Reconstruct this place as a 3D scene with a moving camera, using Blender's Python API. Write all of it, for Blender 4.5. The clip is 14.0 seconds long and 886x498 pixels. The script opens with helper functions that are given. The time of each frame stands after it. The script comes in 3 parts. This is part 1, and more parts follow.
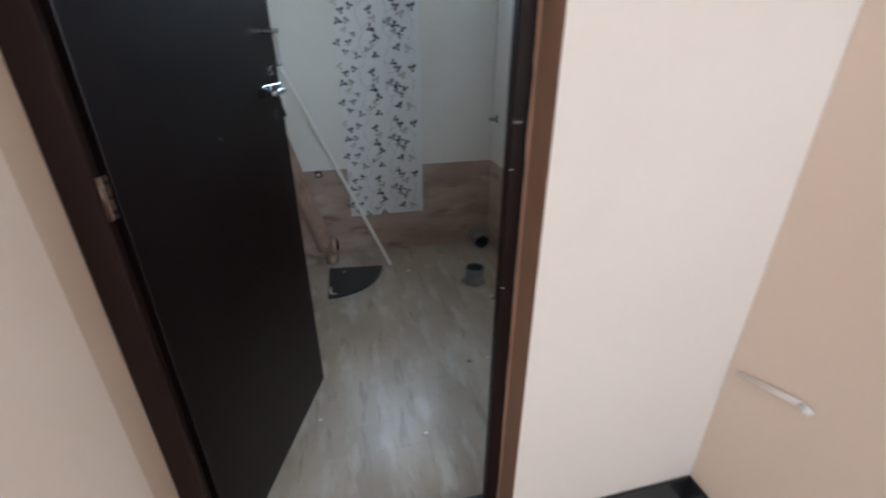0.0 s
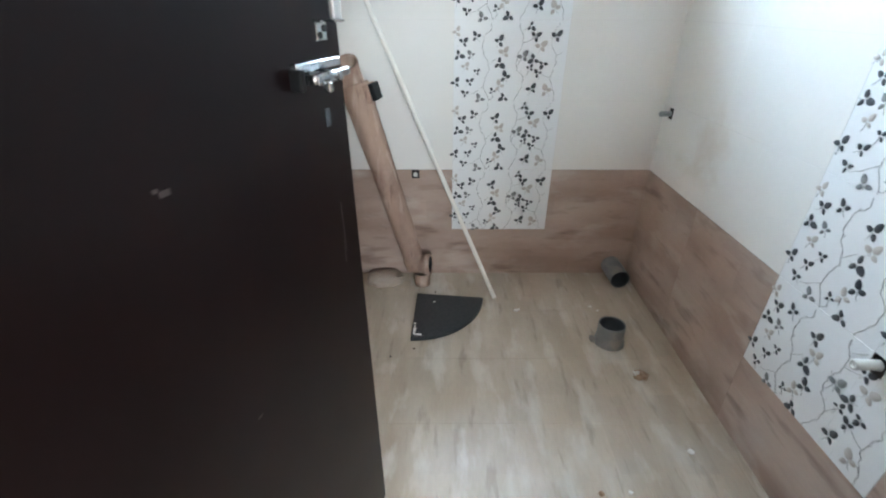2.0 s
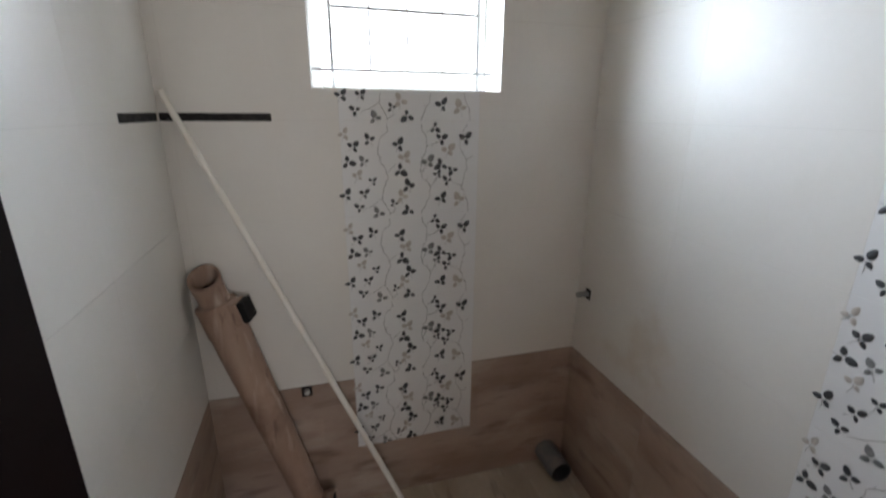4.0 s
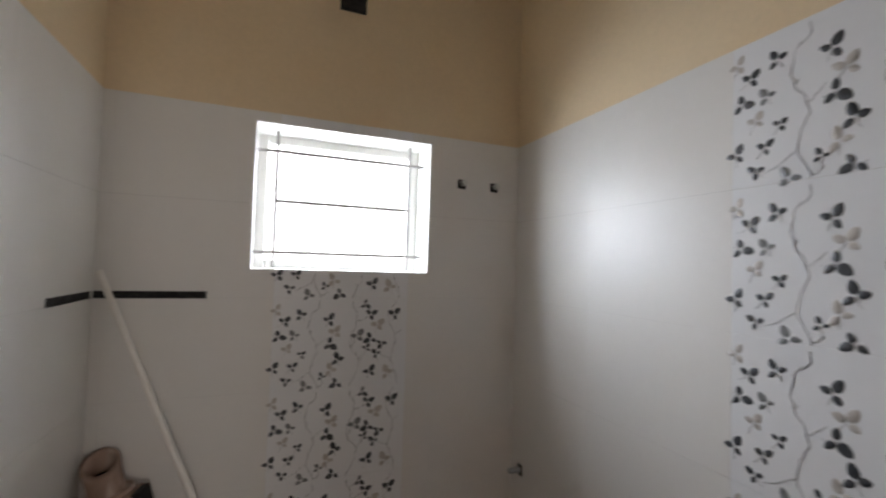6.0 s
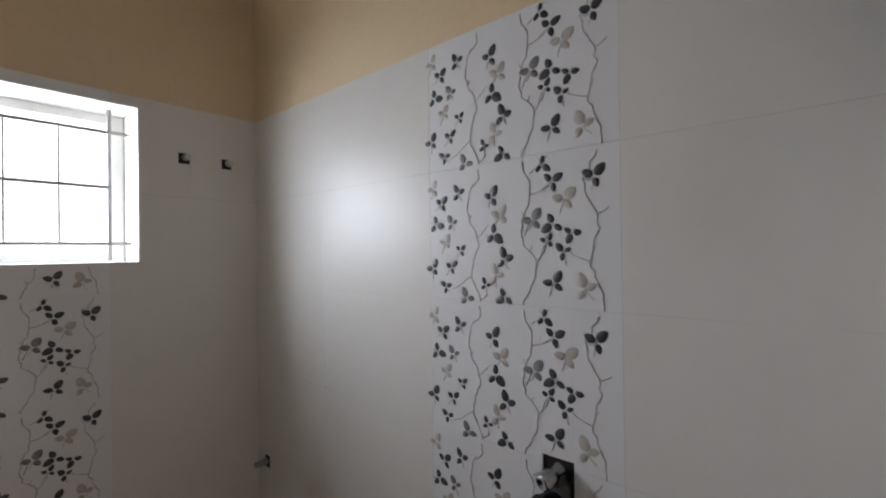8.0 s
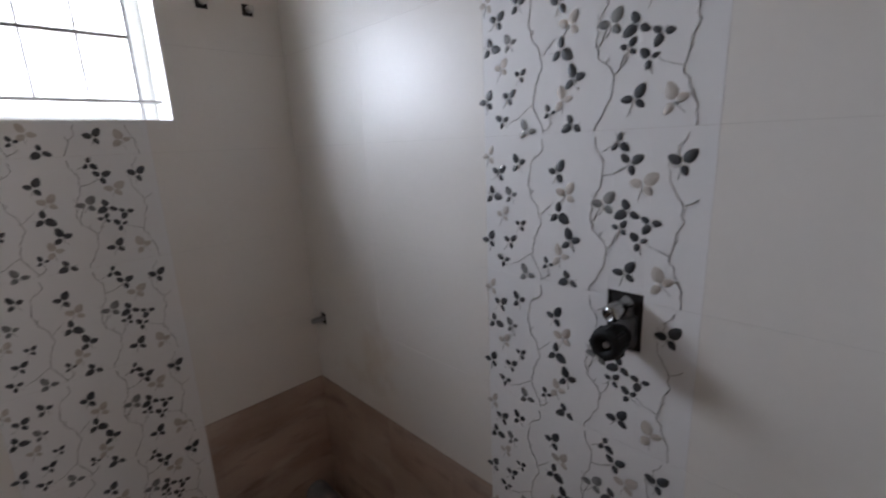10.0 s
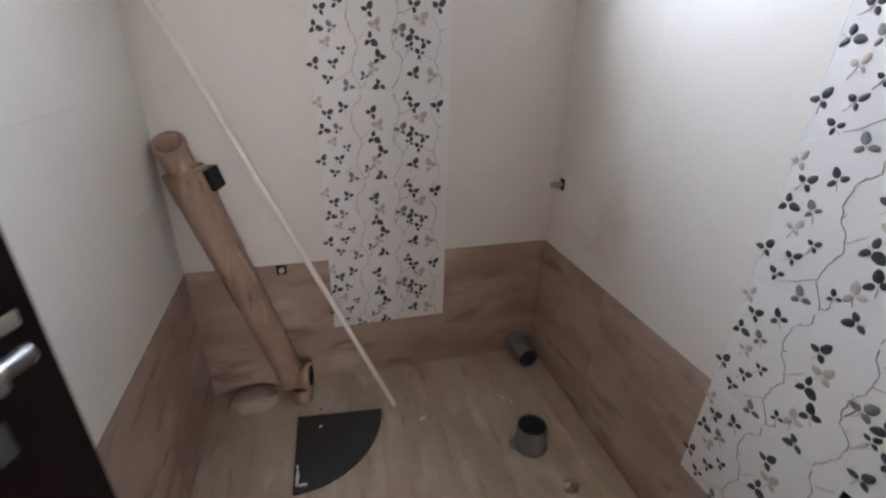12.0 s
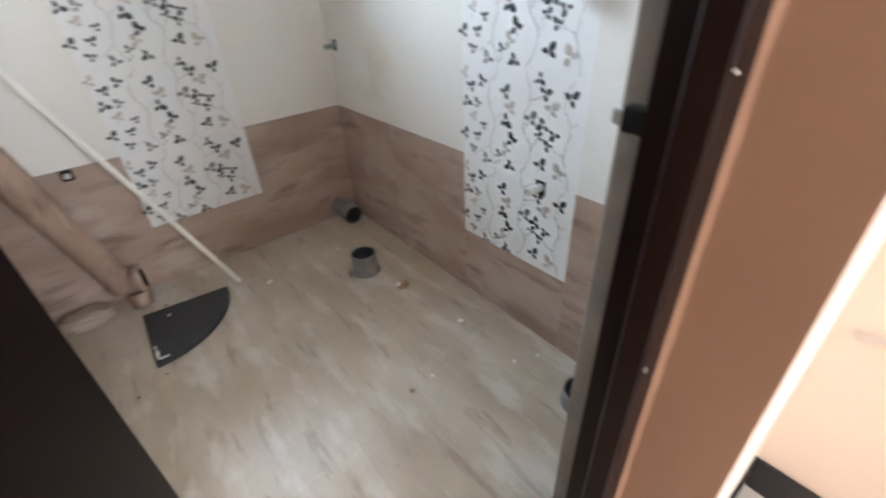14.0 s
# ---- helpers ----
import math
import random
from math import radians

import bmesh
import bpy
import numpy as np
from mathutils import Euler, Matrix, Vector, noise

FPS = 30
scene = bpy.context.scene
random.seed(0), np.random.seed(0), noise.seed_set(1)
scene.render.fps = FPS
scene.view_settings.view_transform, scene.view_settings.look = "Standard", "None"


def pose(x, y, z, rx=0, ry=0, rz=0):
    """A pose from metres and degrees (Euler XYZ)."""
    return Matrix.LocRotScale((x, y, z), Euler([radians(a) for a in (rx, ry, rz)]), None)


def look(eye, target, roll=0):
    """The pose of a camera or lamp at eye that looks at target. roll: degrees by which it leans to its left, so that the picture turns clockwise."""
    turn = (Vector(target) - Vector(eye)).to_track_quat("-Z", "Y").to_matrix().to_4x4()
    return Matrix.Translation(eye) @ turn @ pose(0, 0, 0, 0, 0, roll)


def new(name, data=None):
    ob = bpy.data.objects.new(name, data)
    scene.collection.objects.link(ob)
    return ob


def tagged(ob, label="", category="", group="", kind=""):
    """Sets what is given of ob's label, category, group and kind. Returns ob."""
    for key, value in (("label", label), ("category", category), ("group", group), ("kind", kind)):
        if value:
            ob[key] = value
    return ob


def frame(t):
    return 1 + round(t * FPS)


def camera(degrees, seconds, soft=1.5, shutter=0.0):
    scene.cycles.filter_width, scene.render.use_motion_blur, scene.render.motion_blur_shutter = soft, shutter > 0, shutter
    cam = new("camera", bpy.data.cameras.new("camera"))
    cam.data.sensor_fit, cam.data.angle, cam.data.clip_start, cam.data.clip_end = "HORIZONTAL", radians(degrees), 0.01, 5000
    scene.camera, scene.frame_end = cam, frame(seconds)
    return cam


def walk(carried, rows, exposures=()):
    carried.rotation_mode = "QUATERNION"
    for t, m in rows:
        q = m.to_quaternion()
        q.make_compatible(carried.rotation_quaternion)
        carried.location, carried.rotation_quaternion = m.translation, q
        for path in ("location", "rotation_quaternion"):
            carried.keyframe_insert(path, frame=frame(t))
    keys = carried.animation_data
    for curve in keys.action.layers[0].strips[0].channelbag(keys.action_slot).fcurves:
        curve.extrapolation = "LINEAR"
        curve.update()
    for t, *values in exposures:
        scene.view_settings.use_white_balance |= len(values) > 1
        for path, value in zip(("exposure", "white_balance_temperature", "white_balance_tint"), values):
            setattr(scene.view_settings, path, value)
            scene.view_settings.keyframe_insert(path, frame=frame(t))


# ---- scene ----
cam = camera(90.4, 14.0, soft=2.0, shutter=0.4)
PATH = [
    (0, (-0.959, -2.593, 1.263), (-0.522, -0.849, 0.386), 0.1),
    (0.5, (-0.99, -2.452, 1.24), (-0.867, -0.666, 0.349), 0.2),
    (1, (-1.007, -2.277, 1.222), (-0.945, -0.497, 0.312), 0.6),
    (1.5, (-0.978, -2.076, 1.218), (-0.949, -0.316, 0.268), 0.6),
    (2, (-0.936, -1.908, 1.21), (-0.933, -0.164, 0.231), 0.1),
    (2.5, (-0.92, -1.73, 1.214), (-0.884, 0.006, 0.22), -0.9),
    (3, (-0.933, -1.566, 1.262), (-0.744, 0.172, 0.29), -4.1),
    (3.5, (-0.92, -1.451, 1.395), (-0.5, 0.301, 0.527), -3.7),
    (3.7, (-0.969, -1.414, 1.436), (-0.496, 0.374, 0.674), -0.9),
    (5.8, (-0.937, -1.495, 1.558), (-0.306, 0.401, 1.628), 1.4),
    (6, (-0.9, -1.521, 1.573), (-0.178, 0.342, 1.645), 1.8),
    (6.5, (-0.87, -1.557, 1.577), (0.165, 0.151, 1.679), 2.1),
    (7, (-0.828, -1.6, 1.574), (0.478, -0.089, 1.695), 2.4),
    (7.2, (-0.817, -1.602, 1.575), (0.578, -0.176, 1.708), 2.5),
    (9.3, (-0.742, -1.552, 1.486), (0.806, -0.309, 1.245), -1.0),
    (9.5, (-0.747, -1.541, 1.471), (0.769, -0.277, 1.149), -1.3),
    (10, (-0.766, -1.515, 1.441), (0.594, -0.126, 0.973), -2.6),
    (10.5, (-0.794, -1.484, 1.422), (0.343, 0.061, 0.858), -2.7),
    (11, (-0.826, -1.45, 1.396), (0.006, 0.249, 0.745), -1.0),
    (11.5, (-0.875, -1.442, 1.357), (-0.191, 0.289, 0.627), 1.2),
    (12, (-0.901, -1.512, 1.296), (-0.383, 0.222, 0.443), 1.9),
    (12.5, (-0.929, -1.669, 1.269), (-0.489, 0.054, 0.353), 2.4),
    (13, (-0.934, -1.809, 1.252), (-0.531, -0.104, 0.288), 2.1),
    (13.5, (-0.918, -1.868, 1.181), (-0.274, -0.303, 0.114), -0.3),
    (14, (-0.946, -1.936, 1.096), (0.091, -0.622, -0.004), -3.05),
]
walk(cam, [(t, look(e, g, r)) for t, e, g, r in PATH],
     [(0, 0.1, 5200, 4), (0.5, 0.07, 5000, 1), (1.0, 0.58, 4930, 0), (1.5, 1.39, 5100, 1), (2.0, 1.5, 5400, 4), (2.5, 1.46, 5800, 6), (3.0, 1.22, 6020, 10), (3.5, 0.35, 5930, 9), (3.7, 0.14, 6050, 11), (5.8, -0.62, 6630, 17),
      (7.2, -0.72, 6580, 17), (9.3, -0.8, 6430, 20), (10.0, -0.68, 6280, 20), (10.5, -0.45, 6280, 19), (11.0, -0.15, 6330, 18), (12.0, 0.47, 6260, 18), (12.5, 1.05, 6200, 18),
      (13.0, 1.28, 6160, 17), (13.5, 1.54, 6000, 14), (14.0, 1.35, 5830, 9)])


# ---- light ----
world = bpy.data.worlds.new("world")
scene.world = world
world.use_nodes = True
wn = world.node_tree
sky = wn.nodes.new("ShaderNodeTexSky")
sky.sky_type, sky.sun_disc = "NISHITA", False
sky.sun_elevation, sky.sun_rotation = radians(48), radians(200)
wn.links.new(sky.outputs[0], wn.nodes["Background"].inputs[0])
wn.nodes["Background"].inputs[1].default_value = 0.12


def lamp(name, kind, m, energy, colour, **more):
    data = bpy.data.lights.new(name, kind)
    data.energy, data.color = energy, colour
    ob = new(name, data)
    ob.matrix_world = m
    return data


sun = lamp("sun", "SUN", look((0, 0, 9), (1.1, 4.0, 0)), 3.0, (1.0, 0.95, 0.88))
sun.angle = radians(0.5)
window_light = lamp("window_light", "AREA", look((-0.84, 0.36, 1.87), (-0.27, -1.0, 1.15)), 71, (0.80, 0.91, 1.0))
window_light.shape, window_light.size, window_light.size_y = "RECTANGLE", 0.95, 0.62
# added lamp in an opening behind the camera; the hall's real source is unseen
hall_light = lamp("hall_light", "AREA", look((-0.42, -4.21, 1.45), (-0.5, -2.0, 1.2)), 20.5, (1.0, 0.95, 0.89))
hall_light.shape, hall_light.size, hall_light.size_y = "RECTANGLE", 0.62, 1.2


# ---- materials ----
def surface(name, c1, c2, scale=4.0, stretch=(1, 1, 1), rough=(0.4, 0.6), metal=0.0, bump=0.1, fine=120.0,
            stain=None, stain_scale=2.5, stain_at=(0.55, 0.75), each=0.0, planks=None, spec=0.5, speck=0.02, flecks=()):
    """Two tones mixed by noise, fine grain, blotches of a third tone, and a shade that varies piece by piece."""
    m = bpy.data.materials.new(name)
    m.use_nodes = True
    t = m.node_tree
    n, ln = t.nodes, t.links.new
    b = n["Principled BSDF"]
    co, info = n.new("ShaderNodeTexCoord"), n.new("ShaderNodeObjectInfo")
    shift = n.new("ShaderNodeVectorMath")
    shift.operation = "MULTIPLY_ADD"
    ln(info.outputs["Location"], shift.inputs[0])
    shift.inputs[1].default_value = (1, 1, 1) if each else (0, 0, 0)
    ln(co.outputs["Object"], shift.inputs[2])
    mp = n.new("ShaderNodeMapping")
    mp.inputs["Scale"].default_value = stretch
    ln(shift.outputs[0], mp.inputs[0])

    def noise_tex(sc, detail, source):
        x = n.new("ShaderNodeTexNoise")
        x.inputs["Scale"].default_value, x.inputs["Detail"].default_value = sc, detail
        ln(source.outputs[0], x.inputs["Vector"])
        return x

    def ramp(source, lo, hi):
        x = n.new("ShaderNodeMapRange")
        x.inputs[1].default_value, x.inputs[2].default_value = lo, hi
        ln(source, x.inputs[0])
        return x.outputs[0]

    def mix(fac, a, c, mode="MIX"):
        x = n.new("ShaderNodeMix")
        x.data_type, x.blend_type = "RGBA", mode
        for v, s in ((fac, x.inputs[0]), (a, x.inputs[6]), (c, x.inputs[7])):
            if isinstance(v, bpy.types.NodeSocket):
                ln(v, s)
            elif isinstance(v, float):
                s.default_value = v
            else:
                s.default_value = (*v, 1)
        return x.outputs[2]

    big = noise_tex(scale, 6, mp)
    col = mix(ramp(big.outputs[0], 0.35, 0.65), c1, c2)
    if planks:
        br = n.new("ShaderNodeTexBrick")
        br.offset, br.squash = 0.37, 1.0
        for k, v in (("Scale", 1.0), ("Mortar Size", 0.0), ("Bias", 0.0), ("Brick Width", planks[0]), ("Row Height", planks[1])):
            br.inputs[k].default_value = v
        br.inputs["Color1"].default_value, br.inputs["Color2"].default_value = (0.90, 0.90, 0.905, 1), (1.08, 1.075, 1.065, 1)
        turn = n.new("ShaderNodeMapping")
        turn.inputs["Rotation"].default_value = planks[2]
        ln(shift.outputs[0], turn.inputs[0])
        ln(turn.outputs[0], br.inputs[0])
        col = mix(0.6, col, br.outputs[0], "MULTIPLY")
    if stain:
        st = noise_tex(stain_scale, 5, mp if planks else shift)
        col = mix(ramp(st.outputs[0], *stain_at), col, stain)
    for tone, sc, way, lo, hi, amount in flecks:
        fm = n.new("ShaderNodeMapping")
        fm.inputs["Scale"].default_value = way
        ln(shift.outputs[0], fm.inputs[0])
        fac = n.new("ShaderNodeMath")
        fac.operation = "MULTIPLY"
        ln(ramp(noise_tex(sc, 4, fm).outputs[0], lo, hi), fac.inputs[0])
        fac.inputs[1].default_value = amount
        col = mix(fac.outputs[0], col, tone)
    grain = noise_tex(fine, 3, mp)
    dust = mix(ramp(grain.outputs[0], 0.2, 0.8), (1 - 2 * speck,) * 3, (1 + 1.5 * speck,) * 3)
    col = mix(1.0, col, dust, "MULTIPLY")
    if each:
        mul = n.new("ShaderNodeMapRange")
        mul.inputs[3].default_value, mul.inputs[4].default_value = 1 - each, 1 + each
        ln(info.outputs["Random"], mul.inputs[0])
        col = mix(1.0, col, mul.outputs[0], "MULTIPLY")
    ln(col, b.inputs["Base Color"])
    r = n.new("ShaderNodeMapRange")
    r.inputs[3].default_value, r.inputs[4].default_value = rough
    ln(noise_tex(scale * 2.3, 5, shift).outputs[0], r.inputs[0])
    ln(r.outputs[0], b.inputs["Roughness"])
    b.inputs["Metallic"].default_value = metal
    b.inputs["Specular IOR Level"].default_value = spec
    if bump:
        bp = n.new("ShaderNodeBump")
        bp.inputs["Strength"].default_value, bp.inputs["Distance"].default_value = bump, 0.002
        ln(grain.outputs[0], bp.inputs["Height"])
        ln(bp.outputs[0], b.inputs["Normal"])
    return m


TILE = surface("glazed_cream_tile", (0.77, 0.748, 0.705), (0.793, 0.773, 0.733), 2.2, rough=(0.36, 0.40), bump=0.0, fine=60,
               stain=(0.70, 0.665, 0.60), stain_at=(0.56, 0.95), stain_scale=1.8, each=0.006, spec=0.4, speck=0.006)
FLORAL = surface("glazed_white_tile", (0.785, 0.79, 0.79), (0.81, 0.812, 0.81), 2.2, rough=(0.36, 0.40), bump=0.0, fine=60, each=0.006, spec=0.4, speck=0.006)
WOOD_TILE = surface("weathered_wood_tile", (0.345, 0.243, 0.188), (0.475, 0.362, 0.295), 3.5, (0.6, 1, 1.8), (0.3, 0.5), bump=0.06, fine=70,
                    stain=(0.50, 0.41, 0.35), stain_scale=3.2, stain_at=(0.5, 0.78), each=0.012, planks=(0.30, 0.10, (radians(90), 0, 0)), speck=0.025,
                    flecks=(((0.165, 0.105, 0.078), 7, (0.6, 1, 2.6), 0.55, 0.70, 0.65), ((0.58, 0.51, 0.45), 4.5, (0.7, 1, 1.8), 0.55, 0.72, 0.7)))
FLOOR_TILE = surface("streaked_floor_tile", (0.42, 0.347, 0.262), (0.52, 0.448, 0.36), 3.5, (1.8, 0.6, 1), (0.24, 0.42), bump=0.05, fine=60,
                     stain=(0.375, 0.29, 0.205), stain_scale=2.4, stain_at=(0.50, 0.74), each=0.008, planks=(0.30, 0.10, (0, 0, radians(90))), spec=0.45, speck=0.025,
                     flecks=(((0.22, 0.165, 0.12), 10, (3.2, 0.6, 1), 0.59, 0.70, 0.42), ((0.64, 0.60, 0.54), 6, (2.0, 0.7, 1), 0.54, 0.68, 0.6)))
GROUT = surface("pale_grout", (0.50, 0.475, 0.44), (0.56, 0.53, 0.49), 20, rough=(0.6, 0.8))
GROUT_FLOOR = surface("beige_grout", (0.43, 0.36, 0.28), (0.49, 0.42, 0.335), 20, rough=(0.7, 0.85))
GROUT_DARK = surface("brown_grout", (0.21, 0.165, 0.13), (0.27, 0.215, 0.17), 20, rough=(0.7, 0.85))
YELLOW = surface("ochre_wall_paint", (0.78, 0.61, 0.39), (0.81, 0.65, 0.43), 2.5, rough=(0.7, 0.85), bump=0.15, fine=90,
                 stain=(0.64, 0.49, 0.32), stain_at=(0.6, 0.85))
PEACH = surface("peach_wall_paint", (0.80, 0.72, 0.65), (0.82, 0.75, 0.685), 1.6, rough=(0.55, 0.75), bump=0.0, fine=60,
                stain=(0.78, 0.69, 0.61), stain_at=(0.6, 0.9), speck=0.006)
# peach made warmer and lighter to put bounced light on the hall's side walls
PEACH_BOUNCE = surface("deep_peach_wall_paint", (0.84, 0.695, 0.575), (0.86, 0.72, 0.605), 1.6, rough=(0.55, 0.75), bump=0.0, fine=60,
                     stain=(0.82, 0.665, 0.54), stain_at=(0.6, 0.9), speck=0.006)
# door reveal colours: peach darkened and browned for the shade on these faces
ORANGE_SHADE = surface("orange_wall_paint", (0.38, 0.237, 0.165), (0.425, 0.27, 0.192), 1.6, rough=(0.5, 0.7), bump=0.0, fine=60,
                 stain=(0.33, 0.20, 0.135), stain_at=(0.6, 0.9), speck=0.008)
TAN_SHADE = surface("tan_wall_paint", (0.66, 0.505, 0.375), (0.70, 0.54, 0.41), 1.4, rough=(0.5, 0.7), bump=0.0, fine=60,
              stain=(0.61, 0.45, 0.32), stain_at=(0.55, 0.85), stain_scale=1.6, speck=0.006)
WHITE = surface("white_ceiling_paint", (0.78, 0.77, 0.74), (0.82, 0.81, 0.79), 3, rough=(0.7, 0.85), bump=0.1)
CEMENT = surface("grey_cement", (0.20, 0.185, 0.17), (0.29, 0.27, 0.245), 12, rough=(0.8, 0.95), bump=0.4, fine=150)
# near-black, the shade of recesses put into the colour; also used for dirt crumbs
HOLE = surface("dark_broken_mortar", (0.012, 0.011, 0.011), (0.04, 0.036, 0.034), 60, rough=(0.9, 1.0), bump=0.6, fine=200)
DOOR = surface("dark_brown_door_laminate", (0.0058, 0.0031, 0.0031), (0.0085, 0.0046, 0.0045), 2.0, (3, 3, 0.5), (0.26, 0.38), bump=0.02, fine=50,
               stain=(0.011, 0.0065, 0.0062), stain_scale=4, stain_at=(0.6, 0.8), spec=0.17)
SCUFF = surface("rubbed_laminate", (0.035, 0.03, 0.028), (0.07, 0.06, 0.056), 90, rough=(0.4, 0.6), bump=0.1)
FRAME = surface("dark_brown_frame_paint", (0.011, 0.0052, 0.0043), (0.02, 0.0098, 0.008), 5, (3, 3, 0.4), (0.35, 0.55), bump=0.12, fine=60, spec=0.16)
CHROME = surface("worn_chrome", (0.32, 0.33, 0.335), (0.45, 0.46, 0.465), 20, rough=(0.18, 0.34), metal=1.0, bump=0.0, speck=0.0)
ALUMINIUM = surface("satin_aluminium", (0.50, 0.49, 0.475), (0.58, 0.57, 0.555), 8, rough=(0.4, 0.5), metal=1.0, bump=0.0, speck=0.0)
STEEL = surface("hinge_steel", (0.13, 0.09, 0.065), (0.24, 0.165, 0.12), 70, rough=(0.35, 0.55), metal=1.0, bump=0.05)
BLACK = surface("black_plastic", (0.006, 0.006, 0.0065), (0.011, 0.011, 0.011), 20, rough=(0.45, 0.65), bump=0.05, spec=0.25)
GRANITE = surface("dark_granite", (0.018, 0.02, 0.022), (0.032, 0.034, 0.036), 90, rough=(0.22, 0.45), bump=0.05, fine=300)
PVC = surface("grey_plastic_pipe", (0.16, 0.165, 0.165), (0.22, 0.22, 0.215), 14, rough=(0.4, 0.6), bump=0.06,
              stain=(0.3, 0.27, 0.23), stain_scale=14)
# pipe grey darkened for the shade inside bores; also the door's dark plate
PVC_DARK = surface("dark_pipe_bore", (0.03, 0.035, 0.042), (0.06, 0.065, 0.072), 14, rough=(0.5, 0.7), bump=0.06)
DIRTY = surface("mud_stained_pipe", (0.31, 0.20, 0.147), (0.43, 0.305, 0.233), 5, (2.2, 2.2, 0.35), (0.6, 0.85), bump=0.25, fine=120,
                stain=(0.21, 0.125, 0.09), stain_scale=7, stain_at=(0.54, 0.74), flecks=(((0.60, 0.48, 0.39), 9, (3, 3, 0.4), 0.56, 0.70, 0.6), ((0.15, 0.09, 0.066), 16, (2.4, 2.4, 0.5), 0.62, 0.72, 0.6)))
ROD = surface("off_white_conduit", (0.84, 0.80, 0.73), (0.88, 0.85, 0.79), 12, rough=(0.4, 0.55), bump=0.02)
STUB = surface("pale_plastic_plug", (0.62, 0.62, 0.58), (0.7, 0.7, 0.66), 30, rough=(0.35, 0.5), bump=0.04)
STUB_GREY = surface("grey_plastic_plug", (0.25, 0.26, 0.27), (0.34, 0.35, 0.35), 30, rough=(0.35, 0.5), bump=0.04)
STUB_DARK = surface("dark_grey_valve_body", (0.07, 0.072, 0.075), (0.12, 0.122, 0.122), 30, rough=(0.35, 0.55), bump=0.06)
BAG = surface("dusty_plastic_sack", (0.34, 0.27, 0.21), (0.40, 0.325, 0.26), 6, rough=(0.4, 0.6), bump=0.15, fine=70)
GRILLE = surface("grey_grille_paint", (0.33, 0.32, 0.30), (0.42, 0.41, 0.39), 20, rough=(0.5, 0.7), bump=0.1)
WINDOW_WHITE = surface("white_reveal_paint", (0.78, 0.77, 0.73), (0.82, 0.81, 0.78), 6, rough=(0.6, 0.75), bump=0.12)
SKIRTING = surface("black_skirting_tile", (0.012, 0.012, 0.014), (0.02, 0.02, 0.022), 9, rough=(0.15, 0.3), bump=0.03)
HALL_FLOOR = surface("pale_hall_tile", (0.60, 0.57, 0.52), (0.68, 0.65, 0.60), 4, rough=(0.15, 0.3), bump=0.03, each=0.02)
LEAF_DARK = surface("charcoal_leaf_print", (0.032, 0.035, 0.04), (0.075, 0.08, 0.085), 60, rough=(0.3, 0.45), bump=0.15, fine=400)
LEAF_GREY = surface("grey_leaf_print", (0.17, 0.175, 0.175), (0.26, 0.265, 0.26), 60, rough=(0.3, 0.45), bump=0.15, fine=400)
LEAF_BEIGE = surface("beige_leaf_print", (0.47, 0.43, 0.385), (0.58, 0.545, 0.50), 60, rough=(0.3, 0.45), bump=0.1, fine=400)
VINE = surface("grey_vine_print", (0.17, 0.165, 0.16), (0.50, 0.49, 0.48), 30, rough=(0.3, 0.45), bump=0.05)
PLASTER_DAB = surface("white_plaster_dab", (0.72, 0.70, 0.66), (0.82, 0.81, 0.78), 60, rough=(0.8, 0.95), bump=0.4, fine=300)
RUST = surface("rust_brown_clay", (0.29, 0.18, 0.11), (0.46, 0.34, 0.24), 50, rough=(0.8, 0.95), bump=0.5, fine=200)
HAZE = bpy.data.materials.new("bright_hazy_sky")
HAZE.use_nodes = True
HAZE.node_tree.nodes["Principled BSDF"].inputs["Base Color"].default_value = (0.8, 0.85, 0.9, 1)
HAZE.node_tree.nodes["Principled BSDF"].inputs["Emission Color"].default_value = (0.95, 0.98, 1.0, 1)
HAZE.node_tree.nodes["Principled BSDF"].inputs["Emission Strength"].default_value = 4.0
SOIL = surface("pale_sandy_ground", (0.42, 0.37, 0.30), (0.52, 0.46, 0.38), 0.6, rough=(0.85, 0.95), bump=0.5, fine=30)


